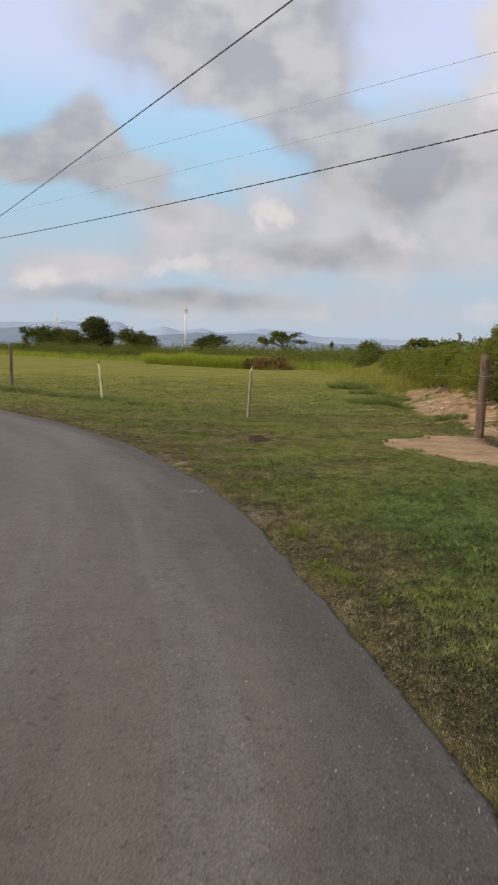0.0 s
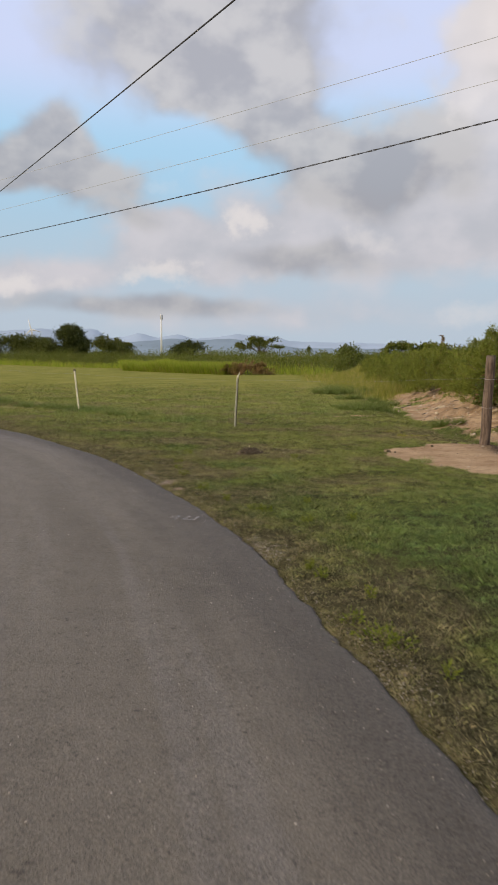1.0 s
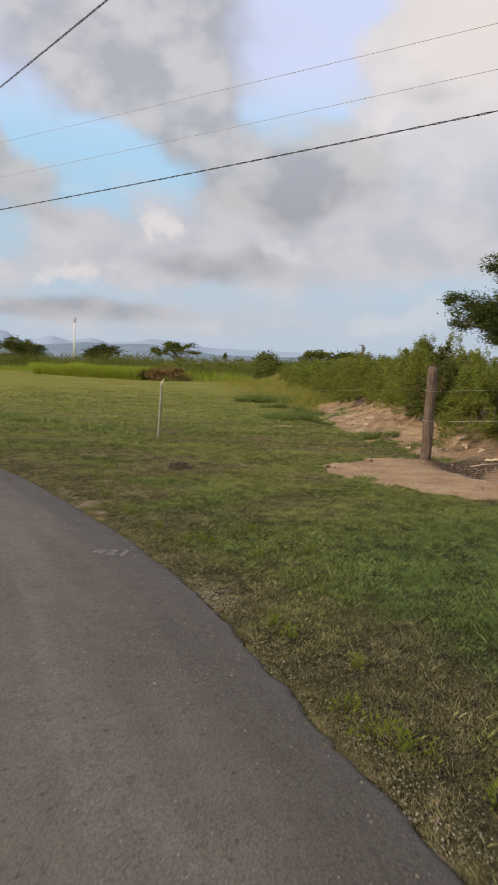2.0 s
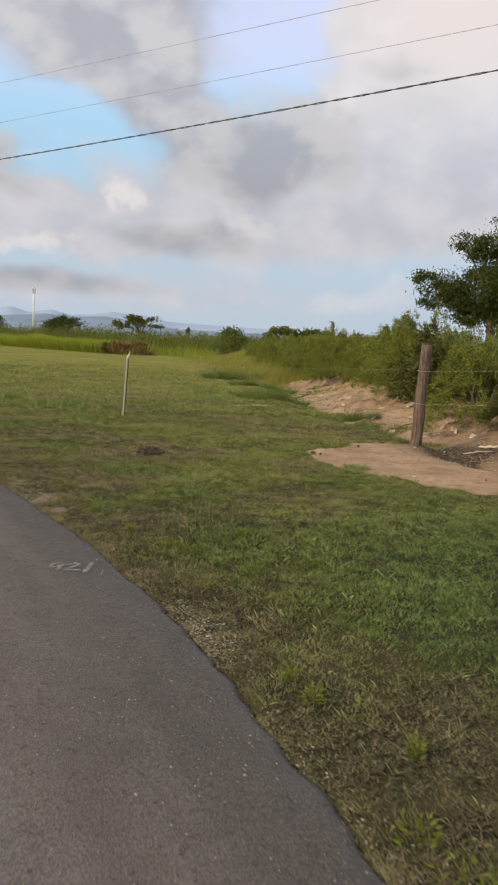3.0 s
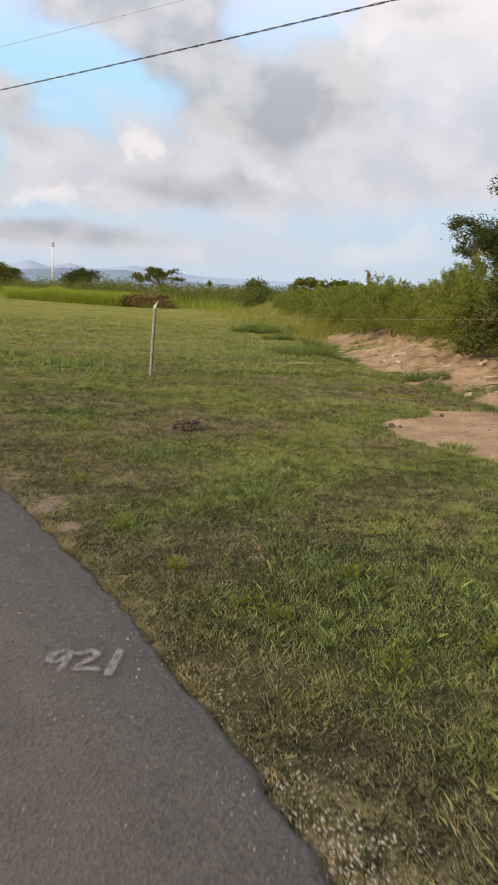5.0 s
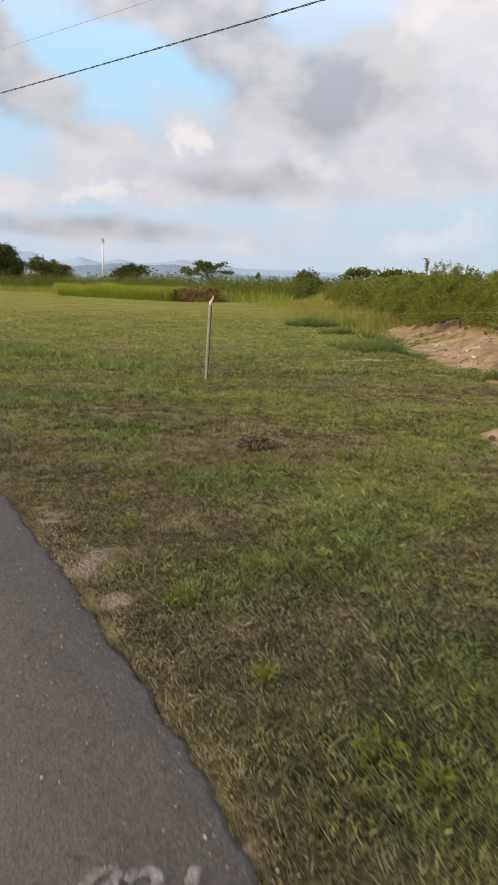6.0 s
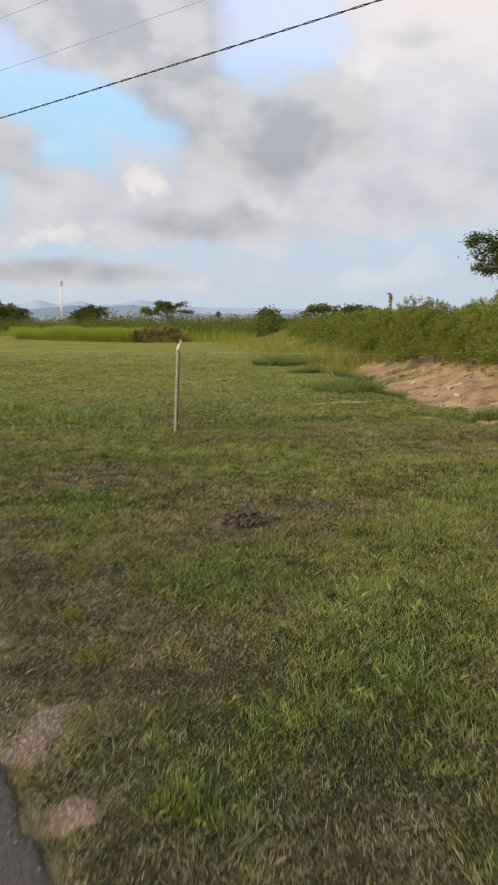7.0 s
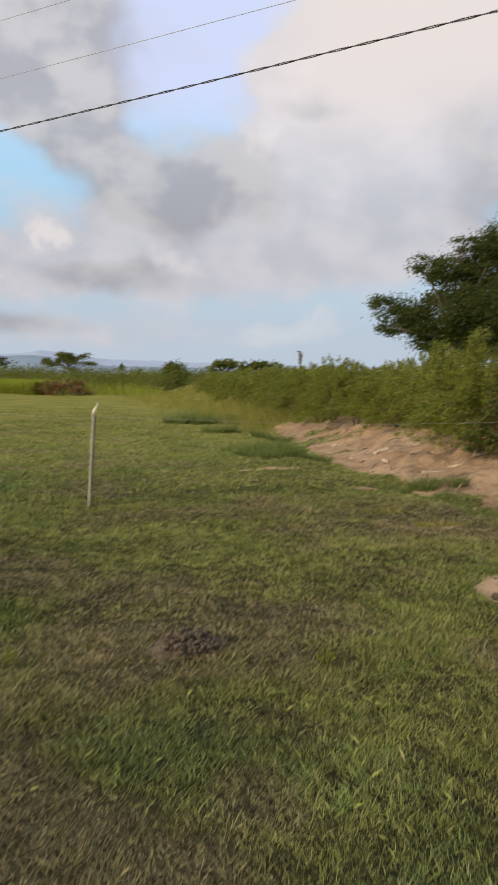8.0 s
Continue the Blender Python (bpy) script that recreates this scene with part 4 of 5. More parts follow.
def make_scrub():
    g = np.random.default_rng(31)
    V, F, n0 = [], [], 0
    for k in range(950):
        x = g.uniform(-115, 75)
        deep = g.uniform(0, 1) ** 1.6 * 110
        y_ = float(beyond_field(x)) + 5 + deep if x < 9 else 66 + (x - 9) * 1.2 + deep
        h, r = g.uniform(1.5, 2.6) * (1 + deep / 260), g.uniform(1.3, 2.8)
        if x > 0:
            h *= 0.92
        n = 420 if deep < 22 else 170
        d = g.normal(size=(n, 3))
        d /= np.linalg.norm(d, axis=1, keepdims=True)
        d[:, 2] = np.abs(d[:, 2])
        q = g.uniform(0.6, 1.05, (n, 1))
        base = np.array([x, y_, 0.0]) + d * q * np.array([r, r, h])
        v, f = leaf_quads(base, g.normal(size=(n, 3)) + d * 0.7, g.uniform(0.10, 0.24, n) * (1.0 + deep / 100), g.uniform(0.05, 0.11, n) * (1.0 + deep / 100), g)
        V.append(v)
        F.append(f + n0)
        n0 += len(v)
    me = mesh_np("scrub", np.concatenate(V), np.concatenate(F))
    tagged(linked("scrub", me, M_FAR), "dense olive-green scrub along the far side of the field", "scrub", kind="stuff")


def blades(base, height, width, lean, gen_, attrs=None, bent=True, heading=None):
    """Grass blades: two triangles each when bent, else one."""
    n = len(base)
    a = gen_.uniform(0, 2 * np.pi, n)
    side = np.stack([np.cos(a), np.sin(a), np.zeros(n)], 1) * (width / 2)[:, None]
    b = gen_.uniform(0, 2 * np.pi, n) if heading is None else heading
    off = np.stack([np.cos(b), np.sin(b), np.zeros(n)], 1) * (lean * height)[:, None]
    up = np.stack([np.zeros(n), np.zeros(n), height], 1)
    if bent:
        mid = base + up * 0.62 + off * 0.36
        verts = np.stack([base - side, base + side, mid + side * 0.45, base + up * 0.95 + off], 1).reshape(-1, 3)
        k = np.arange(n)[:, None, None] * 4
        faces = (k + np.array([[0, 1, 2], [0, 2, 3]])[None]).reshape(-1, 3)
        times = 4
    else:
        verts = np.stack([base - side, base + side, base + up + off], 1).reshape(-1, 3)
        faces = np.arange(3 * n).reshape(n, 3)
        times = 3
    return verts, faces, {key: np.repeat(v, times) for key, v in (attrs or {}).items()}


def make_tall_grass():
    g = np.random.default_rng(33)
    n = 26000
    x = g.uniform(-100, 9, n)
    keep = g.uniform(0, 1, n) < np.where((x > -12) & (x < 1), 1.0, 0.30)
    x = np.concatenate([x[keep], g.uniform(-11.5, 0.8, 34000)])
    y_ = beyond_field(x) + g.uniform(0, 1, len(x)) ** 1.3 * 6.0
    h = (0.45 + 1.05 * fbm(x, y_, 3.0, 81)) * g.uniform(0.6, 1.15, len(x))
    v, f, _ = blades(np.stack([x, y_, np.full(len(x), -0.02)], 1), h, g.uniform(0.03, 0.09, len(x)), g.uniform(0.05, 0.7, len(x)), g, None, False)
    tagged(linked("tall_grass", mesh_np("tall_grass", v, f), M_REED), "bright green unmown grass along the field's far side", "grass", kind="stuff")


def make_dry_grass():
    """Yellowed tall grass below the hedge, past the end of the bare bank."""
    g = np.random.default_rng(35)
    n = 42000
    y_ = 24 + g.uniform(0, 1, n) * 42
    x = np.interp(y_, TOE_Y, TOE_X) + g.normal(size=n) * 0.8 + 0.4 + sstep(32, 52, y_) * (g.uniform(0, 1, n) * 6.5 - 2.6)
    h = (0.08 + 0.75 * sstep(0.35, 0.75, fbm(x, y_, 1.8, 83)) * (1 - 0.5 * sstep(32, 46, y_)) + 0.06 * sstep(36, 52, y_) * np.clip(x - np.interp(y_, TOE_Y, TOE_X), 0, 4)) * g.uniform(0.3, 1.1, n) ** 1.5 * sstep(26.5, 31, y_)
    p = plan(x, y_)["z"]
    v, f, _ = blades(np.stack([x, y_, p - 0.02], 1), h, g.uniform(0.008, 0.022, n) * (1 + 0.5 * sstep(34, 55, y_)), g.uniform(0.05, 0.8, n), g, None, False)
    tagged(linked("dry_grass", mesh_np("dry_grass", v, f), M_STRAW), "yellowing tall grass at the foot of the hedge", "grass", kind="stuff")


make_scrub()
make_tall_grass()
make_dry_grass()
g36 = np.random.default_rng(36)
for a, d, s in ((0.7, 61.8, 0.75), (1.9, 61.5, 0.92), (3.0, 61.8, 0.78)):
    pile = make_shrub("dead_bush", "reddish-brown dead bush at the field's far side", "dead bushes", g36, 1.5 * s, 1.2, 130, 22, 0.16, 0.05, M_BROWN, 5)
    pile.location = at_bearing(a, d, -0.05)


# ---------------------------------------------------------------- grass of the verge and field
def sow(g, x, y_, each, bent, size, wide_lo, wide_hi, name, label, grain, clump, lean_lo, lean_hi, keep_by, lying=False):
    """Tufts of a few blades each at the places x, y_ that keep_by lets stand."""
    p = plan(x, y_)
    keep = (p["sd"] > -0.022) & (g.uniform(0, 1, len(x)) < keep_by(x, y_, p)) & ((p["bank"] < 1.0) | (g.uniform(0, 1, len(x)) < 0.12))
    p = {k: v[keep] for k, v in p.items()}
    x, y_, m = x[keep], y_[keep], int(keep.sum())
    tall = size * (0.45 + 1.0 * fbm(x, y_, 0.40, 93)) * (1 - 0.30 * p["dry"]) * (1 + 0.22 * p["lush"]) * g.uniform(0.5, 1.35, m)
    if not lying:
        tall = tall * (1 + 4.0 * p["tufts"] * vnoise(x, y_, 0.45, 95))
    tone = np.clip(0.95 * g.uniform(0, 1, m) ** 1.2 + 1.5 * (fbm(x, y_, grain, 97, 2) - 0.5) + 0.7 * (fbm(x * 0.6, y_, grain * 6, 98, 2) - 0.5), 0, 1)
    tone = tone + sstep(15.5, 20, y_) * (0.30 + 0.55 * tone - tone)
    a = g.uniform(0, 2 * np.pi, (m, each))
    q = np.abs(g.normal(size=(m, each))) * size * clump
    bx, by = x[:, None] + np.cos(a) * q, y_[:, None] + np.sin(a) * q
    rep_ = lambda v: np.repeat(v, each)
    base = np.stack([bx.ravel(), by.ravel(), rep_(p["z"]) - 0.006 + (g.uniform(0.006, 0.02, m * each) if lying else 0)], 1)
    total = m * each
    long = rep_(tall) * g.uniform(0.45, 1.25, total)
    lean = g.uniform(lean_lo, lean_hi, total) + 0.4 * rep_(p["dry"])
    wide = g.uniform(wide_lo, wide_hi, total) * (0.72 + 0.28 * sstep(5.0, 9.0, by.ravel())) * (1 + np.maximum(by.ravel() - 18, 0) * 0.045)
    dry = g.uniform(0.55, 1.0, total) if lying else np.clip(rep_(p["dry"]) * g.uniform(0.4, 1.5, total) + 0.5 * rep_(g.uniform(0, 1, m) ** 3) * (1 - 0.8 * rep_(p["lush"])), 0, 1)
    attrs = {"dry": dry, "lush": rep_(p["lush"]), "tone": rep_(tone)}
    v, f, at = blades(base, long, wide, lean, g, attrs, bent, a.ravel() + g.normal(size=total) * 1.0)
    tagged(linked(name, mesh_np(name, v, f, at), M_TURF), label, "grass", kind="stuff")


def make_turf_near():
    g = np.random.default_rng(41)

    def sward(x, y_, p):
        want = np.clip(1.08 - 1.3 * p["soil"] - 0.30 * p["dry"], 0.0, 1) * (0.35 + 0.85 * vnoise(x, y_, 0.13, 91))
        want = want * (0.84 + 0.16 * sstep(6.5, 10.5, y_))
        return want * (0.10 + 0.90 * thick(x, y_))

    def matted(x, y_, p):
        return np.clip((1.1 + 0.5 * sstep(7.5, 9.0, y_)) * p["dry"] - 0.16 - p["soil"] * 0.7, 0, 1) * thick(x, y_) * (0.45 + 0.55 * sstep(5.0, 8.5, y_))

    def field(x, y_, p):
        want = np.clip(1.05 - 1.3 * p["soil"] - 0.3 * p["dry"], 0, 1) * (0.4 + 0.7 * vnoise(x, y_, 0.3, 92))
        return want * (1 - sstep(24, 46, y_)) * sstep(-1.2, 0.6, y_ - 16.5)

    def verge(n, y0, y1):
        """Places between the road's edge and a line that widens ahead."""
        y_ = g.uniform(y0, y1, n)
        lo = np.interp(y_, dense_y, dense_x) - 0.05
        hi = np.minimum(7.0, 3.2 + 0.55 * (y_ - 2))
        x = lo + (hi - lo) * g.uniform(0, 1, n)
        held = g.uniform(0, 1, n) < (hi - lo) / 9.0
        return x[held], y_[held]

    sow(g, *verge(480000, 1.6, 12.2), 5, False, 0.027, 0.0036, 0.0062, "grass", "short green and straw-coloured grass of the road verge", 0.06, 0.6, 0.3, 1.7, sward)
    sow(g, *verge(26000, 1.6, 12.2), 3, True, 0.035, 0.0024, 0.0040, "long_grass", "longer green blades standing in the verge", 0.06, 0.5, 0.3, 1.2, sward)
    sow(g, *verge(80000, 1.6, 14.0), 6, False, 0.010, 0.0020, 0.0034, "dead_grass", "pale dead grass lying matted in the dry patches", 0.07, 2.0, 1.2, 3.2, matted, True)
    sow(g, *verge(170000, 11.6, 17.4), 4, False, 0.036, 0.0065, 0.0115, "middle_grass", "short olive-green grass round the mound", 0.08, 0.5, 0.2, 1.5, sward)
    yr = g.uniform(1.2, 15.0, 15000)
    yr = yr[g.uniform(0, 1, len(yr)) < 0.15 + 0.85 * sstep(0.35, 0.7, vnoise(yr, yr * 0, 0.45, 96))]
    xr = np.interp(yr, dense_y, dense_x) + ragged(yr) + np.abs(g.normal(size=len(yr))) * 0.035
    sow(g, xr, yr, 6, False, 0.020, 0.0018, 0.0032, "edge_straw", "pale dry straw fringing the edge of the asphalt", 0.07, 1.0, 0.5, 2.0, lambda x, y_, p: np.full(len(x), 0.9), True)
    n = 150000
    yf = 15.2 + g.uniform(0, 1, n) ** 1.5 * 29
    xf = g.uniform(-1.4 - 0.37 * yf, np.minimum(8.0, 1.5 + 0.36 * yf))
    sow(g, xf, yf, 4, False, 0.046, 0.010, 0.019, "field_grass", "mown olive-green grass of the field", 0.14, 0.4, 0.1, 1.4, field)


make_turf_near()


# ---------------------------------------------------------------- fence
def make_wood_post(label, x, y_, height, radius, lean_x, lean_y):
    ob = tagged(new("fence_post"), label, "fence post", "posts of the field fence")
    ob.location = (x, y_, ground_z(x, y_))
    bm = bmesh.new()
    n = 14
    tube(bm, [(lean_x * k / n, lean_y * k / n, -0.25 + (height + 0.25) * k / n) for k in range(n + 1)],
         [radius * (1.10 - 0.20 * k / n) for k in range(n + 1)], 18, True, 0.16)
    part("shaft", bm, M_POST, ob)
    bm = bmesh.new()
    tube(bm, [(lean_x, lean_y, height - 0.002), (lean_x, lean_y, height + 0.012)], [radius * 0.91, radius * 0.83], 18)
    part("cut_top", bm, M_ENDGRAIN, ob, "dark weathered sawn top")
    for h in (0.66, 1.16):
        if h < height:
            bm = bmesh.new()
            k = h / height
            ring = [(lean_x * k + math.cos(a) * radius * 1.09, lean_y * k + math.sin(a) * radius * 1.09, h + 0.01 * math.sin(a)) for a in np.linspace(0, 2 * math.pi, 22)]
            tube(bm, ring, [0.0035] * 22, 5)
            part("wire_wrap", bm, M_WIRE, ob, "twisted wire round the post")
    return ob


def make_steel_post(label, x, y_, height, lean_x, lean_y, hooked):
    ob = tagged(new("steel_fence_post"), label, "fence post", "posts of the field fence")
    ob.location = (x, y_, ground_z(x, y_))
    tilt = Vector((lean_x, lean_y, height))
    turn = tilt.to_track_quat("Z", "Y").to_matrix().to_4x4() @ pose(0, 0, 0, 0, 0, -24)
    length = tilt.length
    bm = bmesh.new()
    block(bm, (-0.014, 0, length / 2 - 0.12), (0.072, 0.008, length + 0.24))
    bmesh.ops.bevel(bm, geom=bm.edges[:], offset=0.0025, segments=2, affect="EDGES")
    bmesh.ops.transform(bm, matrix=turn, verts=bm.verts)
    part("flange", bm, M_STEEL, ob, smooth=False)
    bm = bmesh.new()
    block(bm, (0.040, 0.012, length / 2 - 0.12), (0.036, 0.034, length + 0.22))
    bmesh.ops.bevel(bm, geom=bm.edges[:], offset=0.002, segments=2, affect="EDGES")
    bmesh.ops.transform(bm, matrix=turn, verts=bm.verts)
    # the bent-tip post's side away from the sun is coloured dark outright
    part("web", bm, M_DARK if hooked else M_STEEL, ob, "side rib, its shade painted dark on the bent-tip post", smooth=False)
    for k in range(9):
        bm = bmesh.new()
        block(bm, (0.012, -0.006, 0.18 + k * (length - 0.3) / 8), (0.012, 0.008, 0.010))
        bmesh.ops.transform(bm, matrix=turn, verts=bm.verts)
        part("stud", bm, M_DARK, ob, smooth=False)
    bm = bmesh.new()
    if hooked:
        tube(bm, [tilt * 0.98, tilt + Vector((0.004, 0, 0.03)), tilt + Vector((0.022, 0, 0.07)), tilt + Vector((0.040, 0, 0.095)), tilt + Vector((0.036, 0, 0.13))],
             [0.024, 0.022, 0.015, 0.009, 0.004], 8)
        part("bent_tip", bm, M_STEEL, ob, "bent flattened tip")
    else:
        tube(bm, [tilt * 0.97, tilt * 1.0, tilt * 1.03], [0.034, 0.034, 0.026], 8)
        part("cap", bm, M_DARK, ob, "black cap")
        bm = bmesh.new()
        tube(bm, [tilt * 0.52, tilt * 0.56], [0.040, 0.040], 8)
        part("clip", bm, M_DARK, ob, "dark wire clip")
    return ob


POSTS = [(-8.62, 26.5, 1.58), (-4.45, 21.87, 1.14), (-0.085, 16.92, 1.10), (4.31, 13.63, 1.52), (8.75, 9.2, 1.5)]
make_wood_post("slim dark wooden fence post in the short grass", *POSTS[0][:2], 1.56, 0.065, -0.03, 0.0)
make_steel_post("white steel fence post with a black cap, leaning", *POSTS[1][:2], 1.14, -0.10, -0.02, False)
make_steel_post("pale steel fence post with a bent tip", *POSTS[2][:2], 1.08, 0.055, 0.0, True)
make_wood_post("thick weathered round wooden fence post in bare earth", *POSTS[3][:2], 1.56, 0.086, 0.022, -0.10)
make_wood_post("thick weathered round wooden fence post beside the bank", *POSTS[4][:2], 1.5, 0.11, 0.0, 0.0)


def make_fence_wire(heights, label, first_gap):
    """Slack wire from post to post, at its height on each."""
    ob = tagged(new("fence_wire"), label, "wire", "wires of the field fence")
    spans = list(zip(zip(POSTS, heights), zip(POSTS[1:], heights[1:])))[first_gap:]
    for ((ax, ay, _), ha), ((bx, by, _), hb) in spans:
        bm = bmesh.new()
        pts = []
        for k in range(15):
            u = k / 14
            x, y_ = ax + (bx - ax) * u, ay + (by - ay) * u
            ground = ground_z(ax, ay) * (1 - u) + ground_z(bx, by) * u
            pts.append((x - 0.06, y_ - 0.06, ground + ha * (1 - u) + hb * u - 0.035 * math.sin(math.pi * u) + 0.012 * math.sin(9 * u + ax)))
        tube(bm, pts, [0.0016 if ax > 4 else 0.0009] * 15, 5)
        part("strand", bm, M_WIRE, ob)


make_fence_wire((1.1, 1.05, 1.04, 1.16, 1.08), "slack galvanised top wire of the field fence", 0)
make_fence_wire((0.6, 0.6, 0.6, 0.66, 0.6), "slack galvanised lower wire of the field fence", 3)

# ---------------------------------------------------------------- overhead lines
def overhead(label, y0, z0, a, b, x_left, x_right, radius, sag, twist=0.0):
    ob = tagged(new("power_line"), label, "cable", "overhead lines")
    n = 720 if twist else 90
    for strand in range(2 if twist else 1):
        bm = bmesh.new()
        pts = []
        for k in range(n + 1):
            u = k / n
            x = x_left + (x_right - x_left) * u
            ph = 400 * u + math.pi * strand
            pts.append((x, y0 + a * x + twist * math.cos(ph), z0 + b * x + sag * (1 / 6 - u * (1 - u)) * 4 + twist * math.sin(ph)))
        tube(bm, pts, [radius] * (n + 1), 6)
        part("strand", bm, M_CABLE if twist or a < -1.5 else M_GREYBOX, ob)


overhead("twisted black bundled power cable above the field", 25.79, 7.33, -1.174, -0.0153, -23, 22, 0.010, 0.50, 0.013)
overhead("thin grey overhead wire above the field", 25.17, 8.15, -1.15, -0.035, -23, 22, 0.0068, 0.2)
overhead("thin grey overhead wire above the field", 24.4, 9.02, -1.15, -0.061, -23, 22, 0.0068, 0.2)
overhead("black overhead cable crossing the road", 8.37, 5.24, -1.931, -0.0596, -23, 12, 0.010, 0.15)


def make_pole(x, y_, h):
    ob = tagged(new("utility_pole"), "tall weathered wooden utility pole carrying the wires", "utility pole", "utility poles")
    ob.location = (x, y_, ground_z(x, y_))
    bm = bmesh.new()
    tube(bm, [(0, 0, -0.5), (0, 0, h / 2), (0, 0, h)], [0.17, 0.15, 0.12], 14, True, 0.05)
    part("shaft", bm, M_POST, ob)
    bm = bmesh.new()
    block(bm, (0, 0, h - 0.4), (2.2, 0.1, 0.12), pose(0, 0, 0, 0, 0, 40))
    part("crossarm", bm, M_POST, ob, smooth=False)


make_pole(-23.0, 51.8, 11.0)
make_pole(22.0, -0.3, 8.2)
make_pole(12.0, -14.8, 5.0)


# ---------------------------------------------------------------- small things
def lump(bm, centre, size, g, detail=1):
    made = bmesh.ops.create_icosphere(bm, subdivisions=detail, radius=1.0)["verts"]
    m = Matrix.Translation(centre) @ Euler(g.uniform(0, 6.3, 3)).to_matrix().to_4x4() @ Matrix.Diagonal((*size, 1))
    for v in made:
        v.co *= 1 + 0.35 * (g.uniform() - 0.5)
    bmesh.ops.transform(bm, matrix=m, verts=made)


def scatter_stones(name, label, x, y_, z, sizes, mat, g):
    """Many small angular stones in one mesh."""
    n = len(x)
    shape = np.array([(1, 0, 0), (-1, 0, 0), (0, 1, 0), (0, -1, 0), (0, 0, 0.8), (0, 0, -0.8)], float)
    tri = np.array([(0, 2, 4), (2, 1, 4), (1, 3, 4), (3, 0, 4), (2, 0, 5), (1, 2, 5), (3, 1, 5), (0, 3, 5)])
    v = shape[None] * g.uniform(0.5, 1.2, (n, 6, 1)) * sizes[:, None, None] * np.array([1, 0.8, 0.55])
    a = g.uniform(0, 6.3, n)
    c, s = np.cos(a)[:, None], np.sin(a)[:, None]
    v = np.stack([v[..., 0] * c - v[..., 1] * s, v[..., 0] * s + v[..., 1] * c, v[..., 2]], 2) + np.stack([x, y_, z], 1)[:, None]
    f = (np.arange(n)[:, None, None] * 6 + tri[None]).reshape(-1, 3)
    tagged(linked(name, mesh_np(name, v.reshape(-1, 3), f), mat), label, "stones", kind="stuff")


g51 = np.random.default_rng(51)
n = 2200
yy = g51.uniform(1.0, 13.0, n)
off = np.abs(g51.normal(size=n)) ** 1.5 * 0.9
xx = np.interp(yy, dense_y, dense_x) - 0.02 - off
keep = off < 3.2
scatter_stones("road_chippings", "pale stone chips scattered on the asphalt", xx[keep], yy[keep], np.full(keep.sum(), 0.004) + 0.03 * np.sin(np.pi * np.clip(off[keep] / 5.55, 0, 1)), g51.uniform(0.002, 0.0062, keep.sum()) * (1 + 0.8 * (g51.uniform(size=keep.sum()) > 0.95)), M_STONE, g51)
n = 2250
yy = np.concatenate([g51.uniform(1.5, 14.0, 1100), g51.normal(6.55, 0.2, 550), g51.normal(9.95, 0.3, 350), g51.normal(4.2, 0.25, 250)])
xx = np.interp(yy, dense_y, dense_x) + np.abs(g51.normal(size=n)) * np.where(np.arange(n) < 1100, 0.06, 0.11) + ragged(yy) + 0.01
scatter_stones("edge_gravel", "pale gravel along the broken edge of the asphalt", xx, yy, plan(xx, yy)["z"] + 0.004, g51.uniform(0.003, 0.009, n), M_STONE, g51)
n = 2600
yy = g51.uniform(11.5, 27.0, n)
xx = np.interp(yy, TOE_Y, TOE_X) + g51.normal(0.35, 0.8, n)
pp = plan(xx, yy)
keep = pp["soil"] > 0.5
scatter_stones("bank_pebbles", "small pebbles and clods on the bare earth bank", xx[keep], yy[keep], pp["z"][keep] + 0.006, g51.uniform(0.006, 0.014, keep.sum()) + 0.022 * g51.uniform(size=keep.sum()) ** 5, M_STONE, g51)

for k in range(16):
    x, y_ = g51.uniform(2.6, 5.4), g51.uniform(10.2, 14.2)
    if inside(np.array([x]), np.array([y_]), DIRT)[0] < 0.1:
        continue
    r = g51.uniform(0.008, 0.022)
    bm = bmesh.new()
    lump(bm, (0, 0, 0), (r * 1.4, r, r * 0.6), g51, 2)
    ob = part("clod", bm, M_ROCK if k % 3 else M_CLOD, None, smooth=False)
    ob.location = (x, y_, ground_z(x, y_) + r * 0.2)
    tagged(ob, "small dry clod of earth on the bare patch", "clod", "clods on the bare patch")

for k in range(40):
    y_ = g51.uniform(12.6, 27.0)
    x = float(np.interp(y_, TOE_Y, TOE_X)) + g51.uniform(-0.5, 1.5)
    r = g51.uniform(0.02, 0.06)
    bm = bmesh.new()
    lump(bm, (0, 0, 0), (r * 1.5, r, r * 0.6), g51, 2)
    ob = part("rock", bm, M_ROCK, None, smooth=False)
    ob.location = (x, y_, ground_z(x, y_) + r * 0.2)
    tagged(ob, "pale angular rock lying on the earth bank", "rock", "rocks on the bank")

for k in range(64):
    y_ = g51.uniform(12.4, 27.0)
    x = float(np.interp(y_, TOE_Y, TOE_X)) + g51.uniform(-0.3, 1.3)
    size = g51.uniform(0.12, 0.55)
    a = g51.uniform(-0.9, 0.9)
    bm = bmesh.new()
    end = Vector((math.cos(a) * size, math.sin(a) * size, g51.uniform(-0.03, 0.08)))
    tube(bm, [(0, 0, 0.02), end * 0.5 + Vector((0.0, 0.03, 0.03)), end + Vector((0, 0, 0.02))], [0.011, 0.010, 0.005], 6)
    ob = part("stick", bm, M_BARK if k % 3 == 0 else M_ROCK, None)
    ob.location = (x, y_, ground_z(x, y_) + 0.01)
    tagged(ob, "brown dry stick lying on the earth bank" if k % 3 == 0 else "pale dry stick lying on the earth bank", "stick", "sticks on the bank")


